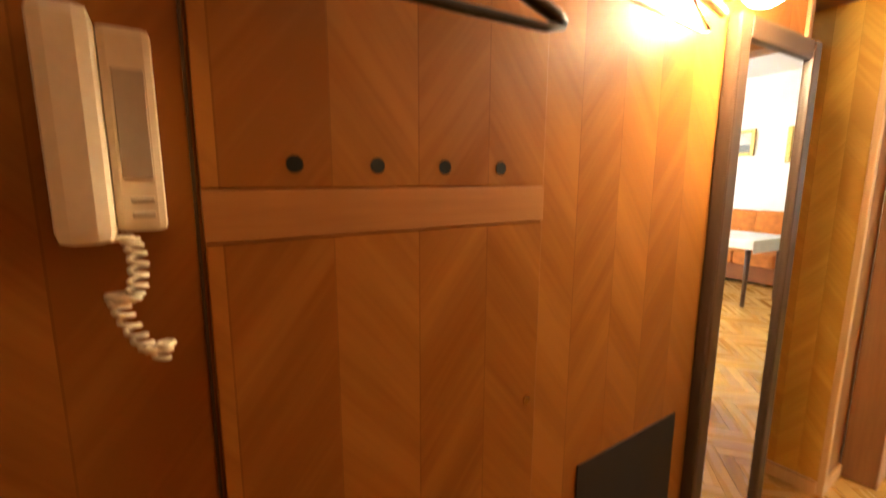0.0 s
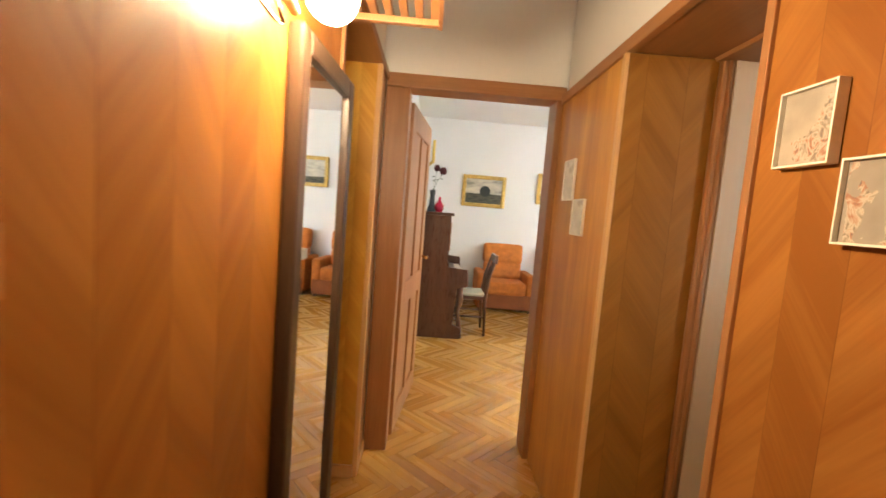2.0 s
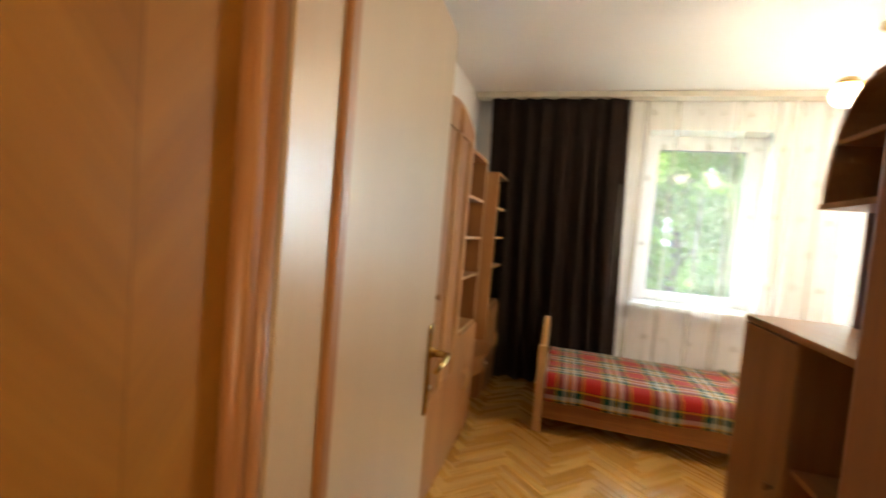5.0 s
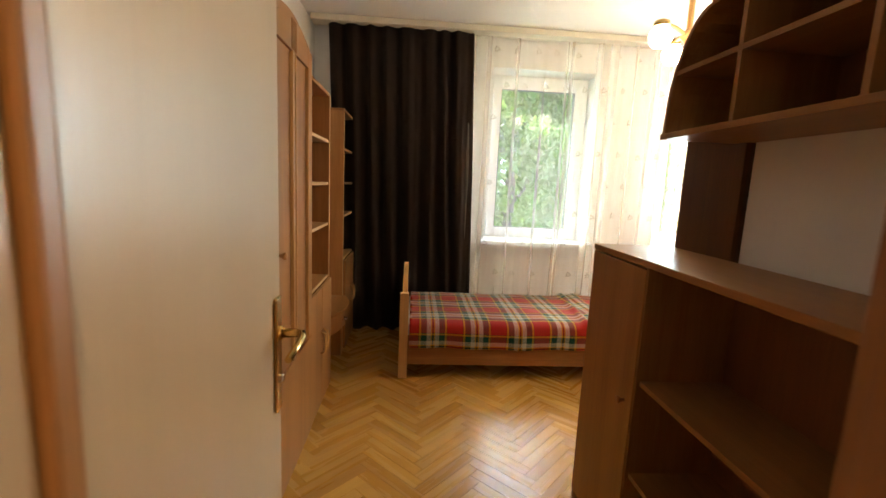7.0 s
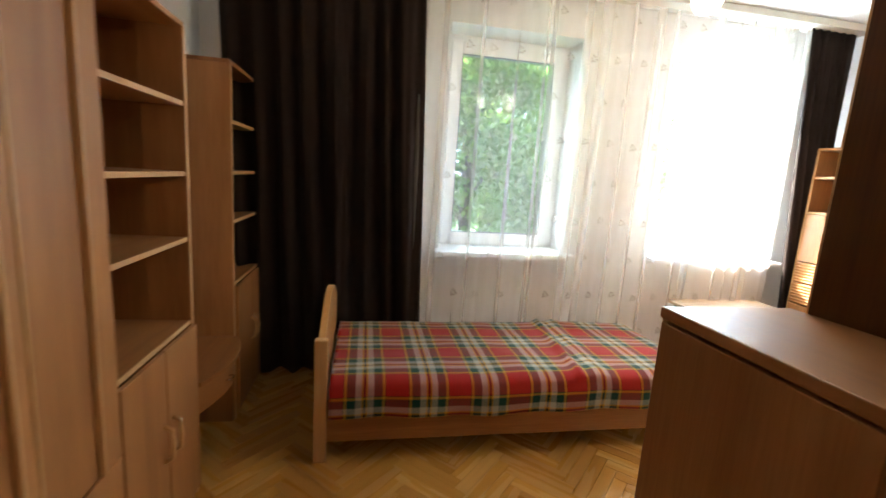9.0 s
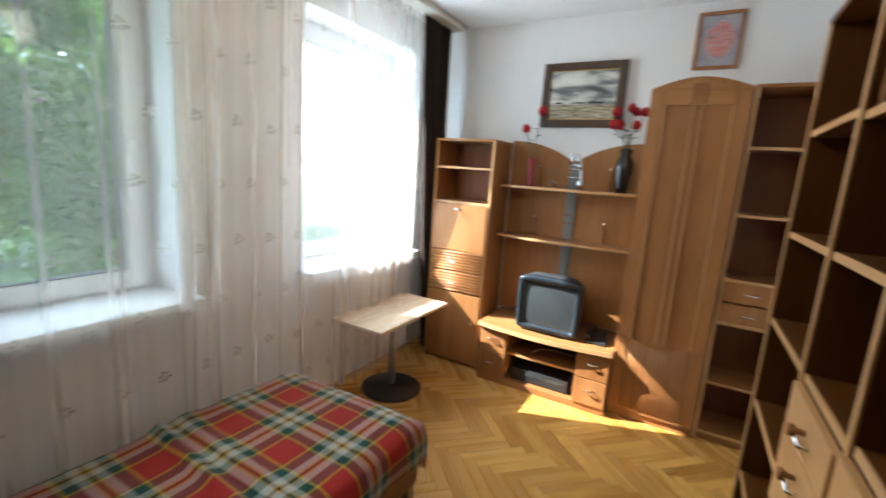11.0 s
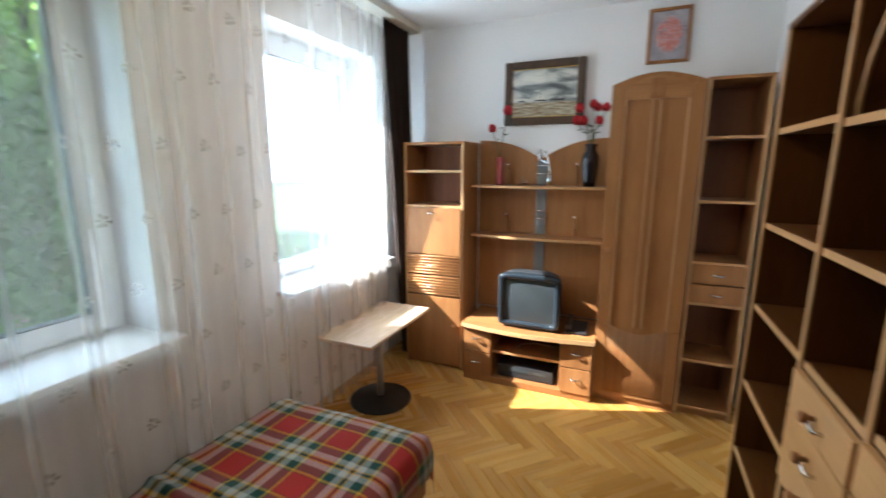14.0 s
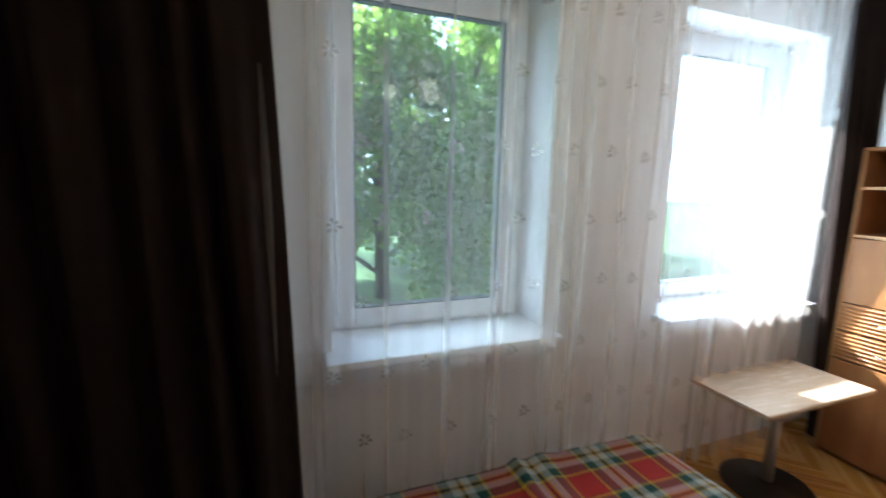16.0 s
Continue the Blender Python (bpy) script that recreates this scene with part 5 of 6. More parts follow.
part("lid", bx(5.27, 6.69, 0.33, 0.858, 1.36, 1.392, 0.006), mahog, u)
for x in (5.28, 6.64):
    o = [(0.855, 0.0), (0.855, 1.359), (0.36, 1.359), (0.36, 0.80), (0.13, 0.78), (0.12, 0.60), (0.24, 0.56), (0.26, 0.16), (0.17, 0.12), (0.17, 0.0)]
    part("side_cheek", prism(bmesh.new(), o, "x", x, x + 0.04), mahog, u)
part("key_bed", bx(5.32, 6.64, 0.13, 0.36, 0.58, 0.66, 0.004), mahog, u)
part("keyboard", bx(5.4, 6.56, 0.15, 0.34, 0.66, 0.69, 0.003), keys, u)
part("black_keys", bx(5.4, 6.56, 0.23, 0.34, 0.69, 0.70, 0.002), ebony, u)
part("fall_board", bx(5.32, 6.64, 0.345, 0.36, 0.69, 0.84, 0.003), mahog, u)
part("music_desk", bx(5.58, 6.38, 0.335, 0.359, 0.95, 1.28, 0.003), trim_x, u)
for x in (5.34, 6.58):
    part("leg", tube(bmesh.new(), [(x, 0.20, 0.58), (x, 0.19, 0.42), (x, 0.21, 0.30), (x, 0.18, 0.12), (x, 0.18, 0.0)], [0.035, 0.042, 0.024, 0.03, 0.04], 12), mahog, u)
u = thing("dining_chair", (5.66, 0.05, 0), "dark wooden chair with a pale cushion at the piano", "chair")
part("seat", bx(5.46, 5.86, -0.12, 0.27, 0.42, 0.46, 0.01), mahog, u)
part("cushion", bx(5.475, 5.845, -0.105, 0.255, 0.46, 0.495, 0.015), plain("cream_cushion", (0.62, 0.58, 0.46), 0.9), u, "flat cream seat cushion")
for x in (5.475, 5.845):
    part("leg", tube(bmesh.new(), [(x, 0.25, 0.42), (x, 0.26, 0.0)], [0.02, 0.013], 10), mahog, u)
    part("back_post", tube(bmesh.new(), [(x, -0.13, 0.0), (x, -0.11, 0.42), (x, -0.14, 0.70), (x, -0.21, 0.93)], [0.014, 0.02, 0.018, 0.014], 10), mahog, u)
    part("stretcher", tube(bmesh.new(), [(x, 0.25, 0.22), (x, -0.115, 0.22)], 0.01, 8), mahog, u)
part("top_rail", bx(5.475, 5.845, -0.225, -0.195, 0.85, 0.945, 0.008), mahog, u)
for k in range(3):
    x = 5.57 + 0.09 * k
    part("slat", tube(bmesh.new(), [(x, -0.11, 0.46), (x, -0.15, 0.70), (x, -0.21, 0.86)], 0.012, 8), mahog, u)


def seat_group(name, label, y0, y1, cushions):
    """An upholstered seat with arms that faces -x, its back to the wall."""
    u = thing(name, (7.1, (y0 + y1) / 2, 0), label, name.replace("_", " "))
    part("base", bx(6.77, 7.46, y0 + 0.02, y1 - 0.02, 0.04, 0.26, 0.02), velour_dark, u)
    for y in (y0, y1 - 0.13):
        part("armrest", bx(6.78, 7.44, y, y + 0.13, 0.05, 0.56, 0.045), velour, u)
    w = (y1 - y0 - 0.27) / cushions
    for k in range(cushions):
        a = y0 + 0.135 + w * k
        part("seat_cushion", bx(6.74, 7.32, a + 0.003, a + w - 0.003, 0.25, 0.44, 0.05), velour, u)
        bm = bx(-0.10, 0.10, a + 0.003, a + w - 0.003, 0.0, 0.26, 0.05)
        bmesh.ops.transform(bm, matrix=pose(7.28, 0, 0.42, 0, 10, 0), verts=bm.verts)
        part("back_cushion", bm, velour, u)
        bm = bx(-0.11, 0.11, a - 0.01, a + w + 0.01, 0.24, 0.55, 0.06)
        bmesh.ops.transform(bm, matrix=pose(7.28, 0, 0.42, 0, 10, 0), verts=bm.verts)
        part("head_cushion", bm, velour, u)
    for y in (y0 + 0.06, y1 - 0.06):
        for x in (6.82, 7.4):
            part("leg", bx(x - 0.025, x + 0.025, y - 0.025, y + 0.025, 0, 0.045, 0.003), mahog, u)
    return u


seat_group("armchair", "orange velour armchair with rounded cushions", -1.02, -0.16, 1)
seat_group("sofa", "orange velour sofa with rounded cushions", -2.9, -1.12, 3)
u = thing("dining_table", (5.9, -1.4, 0), "dark table with a white cloth laid over its top", "table")
part("tabletop", bx(5.5, 6.3, -1.9, -0.95, 0.72, 0.75, 0.004), mahog, u)
for x in (5.55, 6.25):
    for y in (-1.85, -1.0):
        part("leg", tube(bmesh.new(), [(x, y, 0.72), (x, y, 0)], [0.03, 0.02], 10), mahog, u)
bm = bx(5.47, 6.33, -1.93, -0.92, 0.751, 0.757, 0)
box(bm, 5.466, 5.47, -1.93, -0.92, 0.66, 0.757)
box(bm, 5.47, 6.33, -0.92, -0.916, 0.62, 0.757)
tagged(part("tablecloth", bm, plain("white_cloth", (0.78, 0.78, 0.75), 0.9)), "white tablecloth over the dark table", "tablecloth")

dusk = [(0.3, (0.22, 0.22, 0.20)), (0.5, (0.48, 0.45, 0.38)), (0.7, (0.62, 0.58, 0.48))]
art1 = landscape("painting_oak_meadow", "x", 0, 0, dusk, 0.21, (0.10, 0.10, 0.06), 2.0, tree=(-0.02, 0.25, 0.10))
art2 = landscape("painting_birch_meadow", "x", 0, 0, dusk, 0.16, (0.16, 0.14, 0.07), 5.0)
picture("painting", "x", 7.5, -0.565, 0.125, 1.515, 2.012, 0.06, -1, gold, art1, "gilt-framed landscape painting with a round tree", 0.05)
picture("painting", "x", 7.5, -1.58, -1.065, 1.63, 2.115, 0.06, -1, gold, art2, "gilt-framed meadow painting over the sofa", 0.05)
picture("painting", "x", 7.5, -2.52, -1.98, 1.74, 2.12, 0.05, -1, gold, art2, "small gilt-framed landscape painting above the sofa", 0.05)
u = thing("wall_ornament", (6.25, 0.84, 1.85), "carved gilt mirror frame with candle arms on the wall", "wall ornament")
o = [(5.90, 1.97), (5.97, 1.85), (6.30, 1.83), (6.55, 1.87), (6.63, 1.99), (6.60, 2.30), (6.50, 2.43), (6.30, 2.51), (6.10, 2.45), (5.95, 2.35)]
part("carved_frame", prism(bmesh.new(), o, "y", 0.775, 0.858), gold, u)
part("glass", prism(bmesh.new(), [(6.27 + (x - 6.27) * 0.68, 2.15 + (z - 2.15) * 0.7) for x, z in o], "y", 0.768, 0.775), mirror_mat, u)
for k in range(3):
    x = 6.08 + 0.16 * k
    part("candle", lathe(bmesh.new(), x, 0.61, [(0.018, 2.03), (0.018, 2.28)], 12), plain("yellow_wax", (0.75, 0.55, 0.10), 0.5), u, "yellow candle")
    part("candle_arm", tube(bmesh.new(), [(x, 0.79, 2.0), (x, 0.68, 1.97), (x, 0.61, 2.03)], 0.008, 8), gold, u)

rose_red = plain("red_petals", (0.55, 0.012, 0.02), 0.6, vary=0.35, scale=40, bump=0.2)
stem_green = plain("green_stems", (0.05, 0.10, 0.03), 0.6, vary=0.3, scale=30)
dark_rose = plain("dark_red_petals", (0.10, 0.012, 0.015), 0.7, vary=0.3, scale=40)


def rose(parent, p, r, material):
    """A rose head of overlapping curled petals."""
    bm = bmesh.new()
    rng = random.Random(int(p[1] * 1000) + int(p[2] * 777))
    for ring, (cnt, rad, lift, size) in enumerate(((3, 0.18, 0.55, 0.5), (5, 0.42, 0.35, 0.62), (6, 0.72, 0.08, 0.7))):
        for k in range(cnt):
            a = math.tau * (k + 0.4 * ring) / cnt + rng.uniform(-0.2, 0.2)
            out, side_v, up = Vector((math.cos(a), math.sin(a), 0)), Vector((-math.sin(a), math.cos(a), 0)), Vector((0, 0, 1))
            c = Vector(p) + out * r * rad * 0.5 + up * r * lift
            q = [c - side_v * r * size * 0.55 - up * r * 0.5, c + side_v * r * size * 0.55 - up * r * 0.5, c + side_v * r * size * 0.7 + up * r * 0.25 + out * r * 0.22, c + up * r * 0.48 + out * r * 0.34, c - side_v * r * size * 0.7 + up * r * 0.25 + out * r * 0.22]
            bm.faces.new([bm.verts.new(v) for v in q]).smooth = True
    bmesh.ops.solidify(bm, geom=bm.faces[:], thickness=r * 0.06)
    part("flower_head", bm, material, parent, "", True)


def leaf(parent, p, way, size):
    w = Vector(way).normalized()
    s = w.cross(Vector((0.2, 0.1, 1))).normalized()
    bm = bmesh.new()
    a, b = Vector(p), Vector(p) + w * size
    m = (a + b) / 2 + Vector((0, 0, size * 0.12))
    v = [bm.verts.new(x) for x in (a, m + s * size * 0.28, b, m - s * size * 0.28)]
    bm.faces.new(v)
    bmesh.ops.solidify(bm, geom=bm.faces[:], thickness=0.001)
    part("leaf", bm, stem_green, parent)


def vase(at, profile, material, label, stems, petal, head=0.035):
    """A vase with cut flowers; stems hold the place of each head."""
    u = thing("vase_of_flowers", at, label, "flowers")
    x, y, z = at
    vs = part("vase", lathe(bmesh.new(), x, y, [(r, z + h) for r, h in profile], 24), material, u)
    top = z + profile[-1][1]
    for k, (dx, dy, dz) in enumerate(stems):
        mid = (x + dx * 0.35 + 0.006 * (k % 3), y + dy * 0.35, top + dz * 0.5)
        part("stem", tube(bmesh.new(), [(x, y, top - 0.04), mid, (x + dx, y + dy, top + dz)], 0.0028, 6), stem_green, u)
        rose(u, (x + dx, y + dy, top + dz + head * 0.3), head * (1.0 if k % 3 else 1.15), petal)
        leaf(u, mid, (0.4, (-1) ** k * 0.9, 0.2), 0.06)
        leaf(u, (x + dx * 0.6, y + dy * 0.6, top + dz * 0.68), (0.5, (-1) ** (k + 1), -0.1), 0.05)
    return u


black_glaze = plain("black_glaze", (0.012, 0.010, 0.014), 0.12, vary=0.3, bump=0)
pink_glass = plain("rose_glass", (0.30, 0.055, 0.06), 0.15, vary=0.25, bump=0)
vase((5.45, 0.585, 1.392), [(0.05, 0), (0.055, 0.02), (0.032, 0.08), (0.028, 0.18), (0.035, 0.24)], dark_plastic, "dark vase with a drooping dark red flower on the piano", [(0.0, -0.10, 0.19), (0.02, -0.03, 0.22)], dark_rose, 0.05)
u = thing("ornament", (5.44, 0.50, 1.392), "round red glass ornament on the piano", "ornament")
part("bowl", lathe(bmesh.new(), 5.44, 0.50, [(0.03, 1.392), (0.055, 1.432), (0.05, 1.472), (0.02, 1.512), (0.012, 1.562)], 20), plain("red_glass", (0.45, 0.01, 0.04), 0.1, bump=0), u)

# ---- bedroom decor ----
sea = landscape("painting_boats_sea", "x", 0, 0, [(0.34, (0.08, 0.09, 0.095)), (0.45, (0.22, 0.24, 0.24)), (0.53, (0.50, 0.51, 0.48)), (0.66, (0.74, 0.73, 0.66))], 0.17, (0.50, 0.46, 0.34), 3.0, dark=(0.20, 0.12, 0.06))
p = picture("painting", "x", -2.2, -3.535, -2.917, 2.035, 2.515, 0.06, 1, dark_frame, sea, "dark-framed seascape with small boats under clouds", 0.045)
part("inner_slip", bx(-2.172, -2.166, -3.476, -2.976, 2.094, 2.100, 0), gold, p)
part("inner_slip", bx(-2.172, -2.166, -3.476, -2.976, 2.450, 2.456, 0), gold, p)
boat = plain("painted_boat", (0.03, 0.025, 0.022), 0.6)
for y, s in ((-3.40, 0.5), (-3.25, 0.8), (-3.12, 1.0)):
    bm = prism(bmesh.new(), [(y - 0.05 * s, 2.215), (y + 0.05 * s, 2.212), (y + 0.06 * s, 2.226), (y - 0.06 * s, 2.222)], "x", -2.176, -2.1735)
    box(bm, -2.176, -2.1735, y - 0.0015, y + 0.0015, 2.22, 2.22 + 0.07 * s)
    part("painted_boat", bm, boat, p)
fl = bouquet("painting_red_bouquet", (0.42, 0.40, 0.46), [(0.1, (0.05, 0.07, 0.08)), (0.3, (0.16, 0.15, 0.22)), (0.45, (0.62, 0.48, 0.44)), (0.55, (0.52, 0.06, 0.04)), (0.7, (0.55, 0.20, 0.12)), (0.9, (0.06, 0.07, 0.11))], 2.2, 46, 0.42, oval=(0.185, 0.085, 0.115))
picture("painting", "x", -2.2, -2.52, -2.252, 2.42, 2.78, 0.022, 1, wood_z, fl, "small flower still life in a brown wooden frame", 0.022)

vase((-2.06, -3.53, 1.565), [(0.032, 0), (0.036, 0.02), (0.028, 0.06), (0.024, 0.13), (0.032, 0.22)], pink_glass, "slim rose-red glass vase with two red roses", [(0.02, 0.06, 0.33), (0.03, -0.06, 0.20)], rose_red, 0.045)
vase((-2.06, -2.84, 1.565), [(0.042, 0), (0.048, 0.03), (0.062, 0.16), (0.060, 0.22), (0.035, 0.27), (0.045, 0.31)], black_glaze, "black vase with a bunch of red roses", [(0.03, -0.09, 0.23), (0.0, 0.0, 0.26), (0.03, 0.09, 0.23), (0.05, -0.06, 0.14), (0.04, 0.05, 0.14), (-0.03, 0.03, 0.24), (-0.02, -0.11, 0.15)], rose_red, 0.042)
u = thing("clip_lamp", (-2.12, -3.17, 1.57), "small chrome spot lamp clipped to the metal strip", "lamp")
part("stem", tube(bmesh.new(), [(-2.06, -3.13, 1.57), (-2.06, -3.13, 1.66), (-2.08, -3.15, 1.76), (-2.10, -3.18, 1.83)], 0.008, 10), chrome, u)
part("spot_head", tube(bmesh.new(), [(-2.10, -3.22, 1.76), (-2.09, -3.22, 1.80), (-2.085, -3.215, 1.845)], [0.026, 0.022, 0.012], 14), chrome, u)
part("arm", tube(bmesh.new(), [(-2.06, -3.13, 1.72), (-2.08, -3.22, 1.77)], 0.006, 8), chrome, u)
part("spot_head", tube(bmesh.new(), [(-2.05, -3.13, 1.57), (-2.05, -3.13, 1.615), (-2.05, -3.13, 1.65)], [0.024, 0.022, 0.010], 14), chrome, u)
u = thing("ornament", (-2.05, -3.33, 1.565), "small dried flower ornament on the shelf", "ornament")
bm = bmesh.new()
rng = random.Random(4)
for k in range(26):
    a, e = rng.uniform(0, math.tau), rng.uniform(0.1, 1.4)
    tip = Vector((math.cos(a) * math.cos(e), math.sin(a) * math.cos(e), math.sin(e))) * rng.uniform(0.03, 0.05)
    tube(bm, [(-2.05, -3.33, 1.575), Vector((-2.05, -3.33, 1.58)) + tip], [0.003, 0.009], 6)
part("bloom", bm, plain("dried_flower", (0.24, 0.13, 0.07), 0.9), u)
u = thing("telephone", (-1.9, -2.84, 0.485), "black desk telephone on the television bench", "telephone")
part("base", prism(bmesh.new(), [(-1.98, 0.486), (-1.80, 0.486), (-1.80, 0.505), (-1.96, 0.545)], "y", -2.92, -2.77), dark_plastic, u)
part("handset", tube(bmesh.new(), [(-1.985, -2.90, 0.56), (-1.93, -2.90, 0.562), (-1.87, -2.90, 0.548), (-1.81, -2.90, 0.53)], [0.022, 0.014, 0.014, 0.022], 12), black_metal, u)
u = thing("cable", (-1.9, -3.2, 0.273), "grey cable lying in the bench niche", "cable")
part("wire", tube(bmesh.new(), [(-1.85, -3.30, 0.28), (-1.84, -3.24, 0.33), (-1.86, -3.15, 0.345), (-1.9, -3.0, 0.32), (-2.1, -2.96, 0.30)], 0.005, 8), ivory_dark, u)

# ceiling lamp with wooden arms and globes, lit
LX, LYY = 0.17, -3.08
lm = thing("ceiling_lamp", (LX, LYY, CEIL), "wooden ceiling lamp with lit white glass globes", "lamp")
part("rose", lathe(bmesh.new(), LX, LYY, [(0.035, CEIL - 0.055), (0.06, CEIL - 0.03), (0.055, CEIL - 0.001)], 24), lath_z, lm, "wooden ceiling rose")
part("stem", lathe(bmesh.new(), LX, LYY, [(0.018, CEIL - 0.36), (0.018, CEIL - 0.05)], 14), lath_z, lm)
part("hub", lathe(bmesh.new(), LX, LYY, [(0.012, CEIL - 0.44), (0.04, CEIL - 0.41), (0.04, CEIL - 0.37), (0.02, CEIL - 0.35)], 18), lath_z, lm)
white_globe = glow("lit_white_globe", (1.0, 0.86, 0.62), 1.6)
for k in range(3):
    a = math.tau * k / 3 - 1.75
    ex, ey = LX + 0.24 * math.cos(a), LYY + 0.24 * math.sin(a)
    ar = part("arm", tube(bmesh.new(), [(LX, LYY, CEIL - 0.39), (LX + 0.12 * math.cos(a), LYY + 0.12 * math.sin(a), CEIL - 0.36), (ex, ey, CEIL - 0.35)], 0.013, 10), lath_z, lm)
    part("cap", lathe(bmesh.new(), ex, ey, [(0.05, CEIL - 0.375), (0.045, CEIL - 0.345), (0.012, CEIL - 0.33)], 16), brass, ar)
    g = part("globe", lathe(bmesh.new(), ex, ey, [(0.068 * math.sin(math.pi * q / 14) + 0.001, CEIL - 0.435 - 0.068 * math.cos(math.pi * q / 14)) for q in range(15)], 20), white_globe, lm, "lit white glass globe")
    g.visible_shadow = False
    lamp("ceiling_lamp_light", "POINT", pose(ex, ey, CEIL - 0.435), 0.35, (1.0, 0.80, 0.55), radius=0.06)

# embroidered sprigs on the net curtain
bm = bmesh.new()
rng = random.Random(12)
row = 0
z = 0.35
while z < 2.7:
    x = -1.60 + (0.09 if row % 2 else 0)
    while x < 1.2:
        cx, cz = x + rng.uniform(-0.015, 0.015), z + rng.uniform(-0.015, 0.015)
        for k in range(6):
            a = math.tau * k / 6 + 0.2
            r = 0.034 if k % 2 else 0.026
            d, s = Vector((math.cos(a), 0, math.sin(a))), Vector((-math.sin(a), 0, math.cos(a)))
            c = Vector((cx, -4.314, cz))
            bm.faces.new([bm.verts.new(v) for v in (c + d * 0.005, c + d * r * 0.7 + s * 0.008, c + d * r, c + d * r * 0.7 - s * 0.008)])
        x += 0.185
    z += 0.29
    row += 1
emb = part("embroidery", bm, net("sprig_thread", 0.05, 0.45))
tagged(emb, "pale embroidered flower sprigs on the net curtain", "embroidery", kind="stuff")


# ---- outdoors ----
GZ = -1.1
grass_mat = plain("lawn", (0.09, 0.15, 0.035), 0.95, vary=0.45, scale=0.6, bump=0.4)
bm = bmesh.new()
v = [bm.verts.new(p) for p in ((-400, -800, GZ), (400, -800, GZ), (400, -4.96, GZ), (-400, -4.96, GZ))]
bm.faces.new(v)
structure("ground", bm, grass_mat, "mown green lawn under the trees outside the windows", "ground")
structure("pavement", bx(-9, 1.2, -9.5, -7.9, GZ, GZ + 0.03, 0), plain("pale_path", (0.55, 0.52, 0.47), 0.9, scale=3), "pale gravel path across the lawn", "pavement")
# glowing ring added to whiten the views past the trees
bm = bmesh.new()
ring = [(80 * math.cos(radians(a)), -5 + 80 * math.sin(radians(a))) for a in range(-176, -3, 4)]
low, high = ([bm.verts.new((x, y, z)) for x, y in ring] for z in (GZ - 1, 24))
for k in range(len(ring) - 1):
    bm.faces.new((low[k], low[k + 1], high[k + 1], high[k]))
structure("backdrop", bm, glow("backdrop_glow", (0.86, 0.93, 1.0), 1.8), "plain glowing backdrop added beyond the trees", "backdrop")
leaf_mats = [plain("leaves_" + str(k), c, 0.36, vary=0.5, scale=9, bump=0.1) for k, c in enumerate(((0.06, 0.12, 0.02), (0.10, 0.17, 0.03), (0.04, 0.085, 0.02)))]
for lm_ in leaf_mats:
    bs = lm_.node_tree.nodes["Principled BSDF"]
    lt = lm_.node_tree
    through_leaf = node(lt, "ShaderNodeBsdfTranslucent", Color=(0.42, 0.60, 0.10, 1))
    both = node(lt, "ShaderNodeMixShader", Fac=0.5)
    lt.links.new(bs.outputs[0], both.inputs[1])
    lt.links.new(through_leaf.outputs[0], both.inputs[2])
    lt.links.new(both.outputs[0], lt.nodes["Material Output"].inputs["Surface"])
bark = plain("grey_bark", (0.10, 0.075, 0.055), 0.95, vary=0.4, scale=12, bump=0.8)


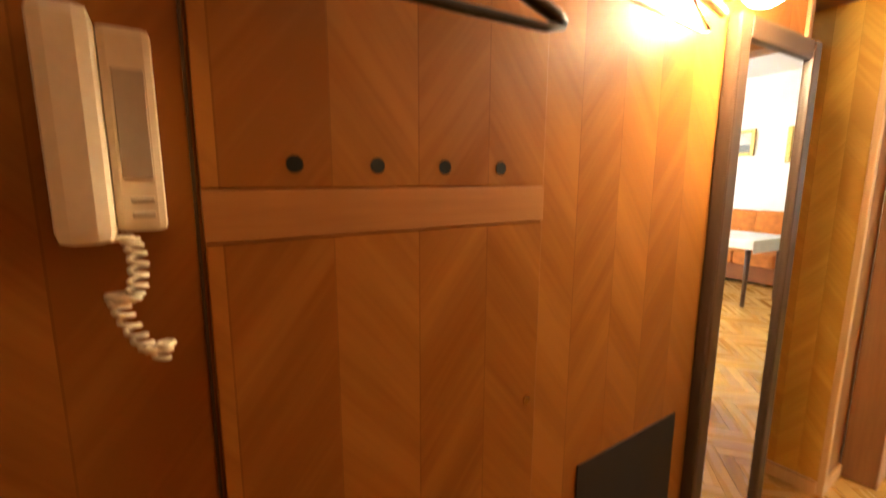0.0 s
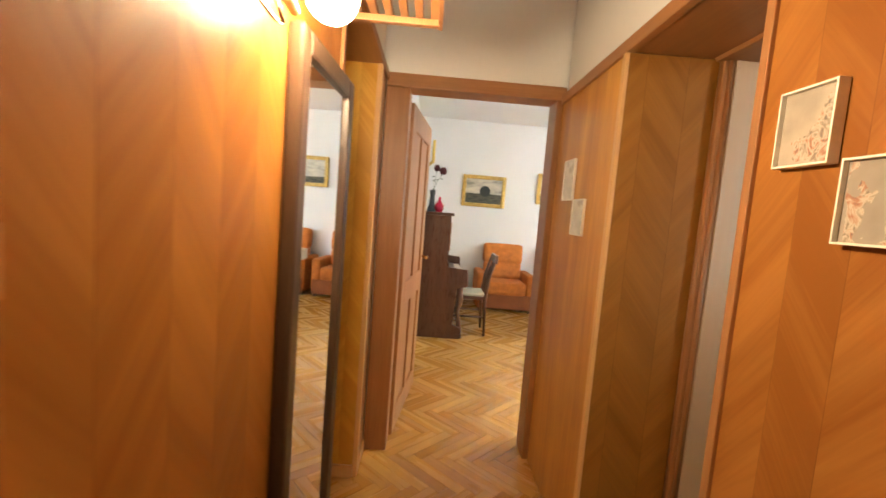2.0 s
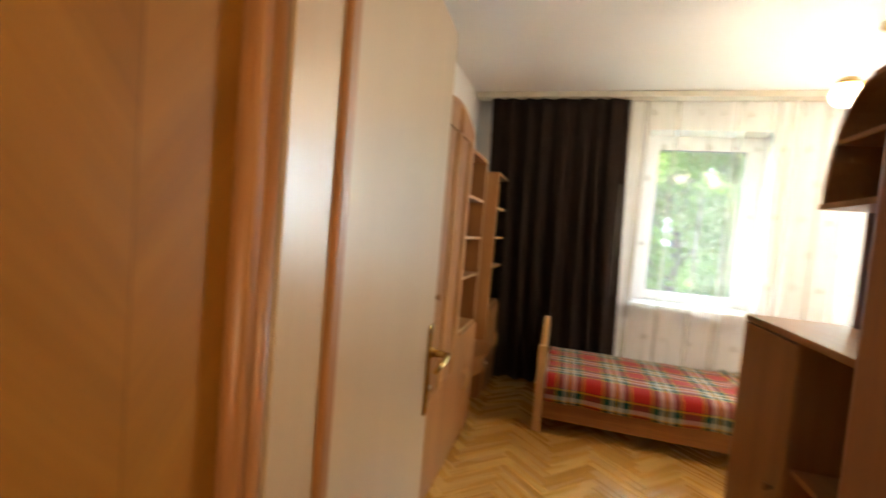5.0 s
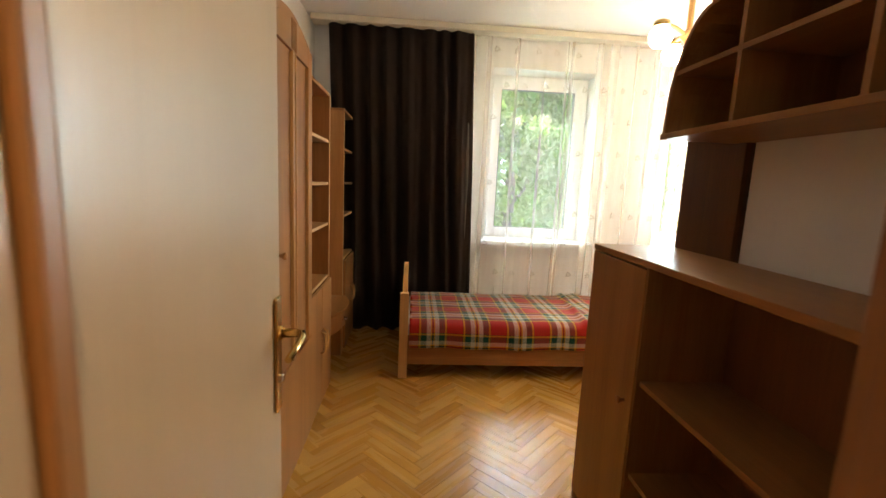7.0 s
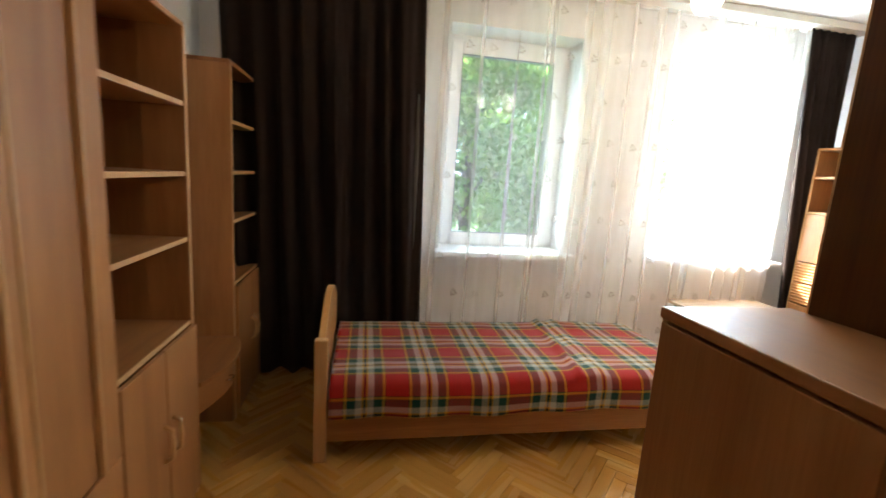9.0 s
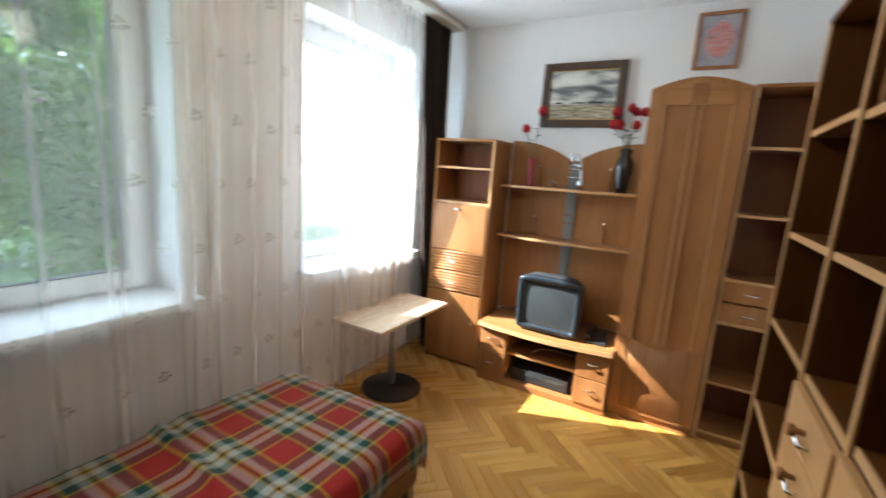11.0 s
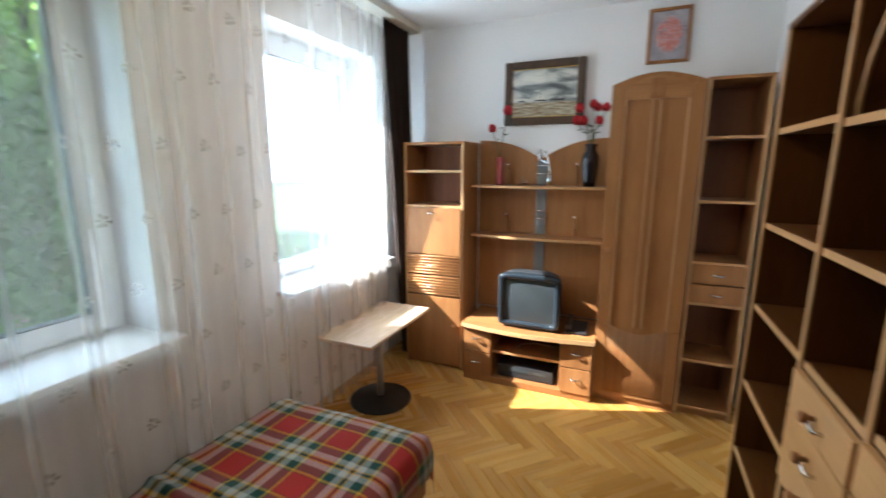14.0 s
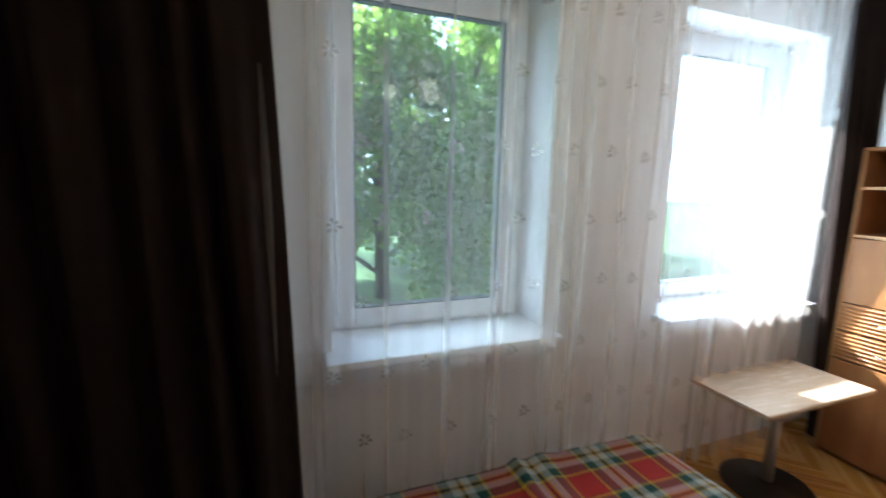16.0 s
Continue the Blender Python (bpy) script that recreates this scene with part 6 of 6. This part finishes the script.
def tree(x, y, height, spread, seed, clear=1.2, leaves=9000, mat_k=0):
    """A broadleaf tree: tapered trunk, limbs, and a crown of loose leaves with gaps."""
    rng = random.Random(seed)
    u = thing("tree", (x, y, GZ), "leafy broad tree with a grey trunk", "tree", "trees outside")
    bm = bmesh.new()
    tops = []
    tube(bm, [(x, y, GZ - 0.1), (x + 0.05, y, GZ + height * 0.3), (x - 0.05, y + 0.1, GZ + height * 0.62), (x, y, GZ + height * 0.85)], [height * 0.026, height * 0.02, height * 0.012, 0.02], 10)
    for k in range(13):
        a = k * 2.4 + rng.uniform(-0.4, 0.4)
        h0 = GZ + clear + (height * 0.80 - clear) * (k / 13)
        reach = spread * rng.uniform(0.55, 1.0) * (1.0 - 0.45 * (k / 13))
        p0 = Vector((x, y, h0))
        p2 = Vector((x + math.cos(a) * reach, y + math.sin(a) * reach, h0 + height * rng.uniform(0.05, 0.2)))
        p1 = (p0 + p2) / 2 + Vector((0, 0, height * 0.04))
        tube(bm, [p0, p1, p2], [height * 0.009, height * 0.006, 0.012], 6)
        tops += [p2, p1, (p1 + p2) / 2 + Vector((0, 0, 0.2)), p2 + Vector((0, 0, -0.35))]
    tops += [Vector((x, y, GZ + height * 0.92)), Vector((x, y, GZ + height * 0.8))]
    part("trunk", bm, bark, u, "grey bark trunk and limbs")
    verts, faces = [], []
    per = leaves // len(tops)
    for c in tops:
        r = spread * rng.uniform(0.22, 0.38)
        for _ in range(per):
            d = Vector((rng.gauss(0, 1), rng.gauss(0, 1), rng.gauss(0, 0.75))).normalized() * r * rng.random() ** 0.4
            p = c + d
            n = Vector((rng.uniform(-1, 1), rng.uniform(-1, 1), rng.uniform(-1, 1))).normalized()
            s = n.cross(Vector((0.3, 0.5, 0.8))).normalized()
            q = n.cross(s)
            w, l = rng.uniform(0.05, 0.085), rng.uniform(0.07, 0.12)
            b = len(verts)
            verts += [p - q * l, p + s * w, p + q * l, p - s * w]
            faces.append((b, b + 1, b + 2, b + 3))
    me = bpy.data.meshes.new("crown")
    base = Vector((x, y, GZ))
    me.from_pydata([tuple(v - base) for v in verts], [], faces)
    me.materials.append(leaf_mats[mat_k])
    ob = new("crown", me)
    ob.parent = u
    tagged(ob, "loose crown of green leaves")
    return u


tree(-0.9, -12.5, 7.0, 2.6, 1, 0.5, 19000, 1)
tree(-2.8, -10.2, 5.3, 1.9, 9, 0.4, 13000, 0)
# these two stand out of view, added to keep sun off window_1
tree(3.62, -10.8, 9.8, 1.85, 2, 3.0, 52000, 0)
tree(4.3, -12.8, 11.5, 2.0, 11, 3.0, 30000, 2)
tree(-4.4, -15.5, 8.0, 3.2, 3, 0.8, 14000, 0)
tree(1.9, -17.0, 8.5, 3.2, 4, 0.8, 14000, 2)
tree(-8.5, -19.0, 9.0, 3.6, 5, 0.8, 11000, 2)
tree(-1.8, -21.0, 9.0, 3.6, 6, 0.5, 11000, 0)
tree(6.5, -20.0, 10.0, 3.6, 7, 1.0, 9000, 2)
# out of view, added to keep direct sun out of the living room
tree(7.8, -11.5, 11.0, 2.8, 8, 2.0, 12000, 0)


# ---- parquet strips ----
PL, PW, PG = 0.402, 0.067, 0.0002
C45 = math.sqrt(0.5)
half, wid = PL / 2 - PG, PW / 2 - PG
shape_v = [(-half, -wid, -0.016), (half, -wid, -0.016), (half, wid, -0.016), (-half, wid, -0.016),
           (-half + 0.0005, -wid + 0.0005, 0), (half - 0.0005, -wid + 0.0005, 0), (half - 0.0005, wid - 0.0005, 0), (-half + 0.0005, wid - 0.0005, 0)]
shape_f = [(4, 5, 6, 7), (0, 1, 5, 4), (1, 2, 6, 5), (2, 3, 7, 6), (3, 0, 4, 7)]
strip = bpy.data.meshes.new("parquet_strip")
strip.from_pydata(shape_v, [], shape_f)
strip.materials.append(oak_obj)
spaces = ((-2.2, 2.83, -4.55, -1.74), (0.69, 2.83, -1.74, -0.57), (1.47, 2.18, -0.57, -0.09), (-0.9, 3.12, -0.09, 0.88), (1.872, 2.74, 0.88, 1.28), (3.12, 7.5, -3.4, 0.86))
near = ((0.9, 2.35, -3.3, -1.0), (-1.6, 0.9, -3.3, -2.1))
rng = random.Random(21)
rest_v, rest_f, rest_uv, made = [], [], [], 0
for i in range(-150, 151):
    for j in range(-30, 31):
        # herringbone: pairs of strips stepped along one another, turned by 45 degrees
        for kind in (0, 1):
            if kind == 0:
                u0, v0, turn = i * PW + j * PL, i * PW - j * PL, 0
                cu, cv = u0 + PL / 2, v0 + PW / 2
            else:
                u0, v0, turn = i * PW + j * PL, i * PW - j * PL, 90
                cu, cv = u0 + PL + PW / 2, v0 + PW - PL / 2
            x = (cu - cv) * C45 + 0.4
            y = (cu + cv) * C45 - 1.6
            room = None
            for s in spaces:
                if s[0] - 0.15 < x < s[1] + 0.13 and s[2] - 0.15 < y < s[3] + 0.13:
                    room = s
            if room is None:
                continue
            dz = rng.uniform(-0.0003, 0.0)
            ang = radians(45 + turn)
            if made < 300 and any(a < x < b and c < y < d for a, b, c, d in near) and rng.random() < 0.9:
                ob = new("parquet_strip", strip)
                ob.matrix_world = pose(x, y, dz, 0, 0, 45 + turn)
                ob.parent = floor
                made += 1
            else:
                b = len(rest_v)
                ca, sa = math.cos(ang), math.sin(ang)
                rest_v += [(x + px * ca - py * sa, y + px * sa + py * ca, pz + dz) for px, py, pz in shape_v]
                rest_f += [tuple(b + q for q in f) for f in shape_f]
                rest_uv += [(shape_v[q][0], shape_v[q][1]) for f in shape_f for q in f]
me = bpy.data.meshes.new("parquet_rest")
me.from_pydata(rest_v, [], rest_f)
layer = me.uv_layers.new(name="UVMap")
layer.data.foreach_set("uv", [c for uv in rest_uv for c in uv])
me.materials.append(oak_rest)
ob = new("parquet_rest", me)
ob.parent = floor
tagged(ob, "oak herringbone parquet strips", kind="stuff")
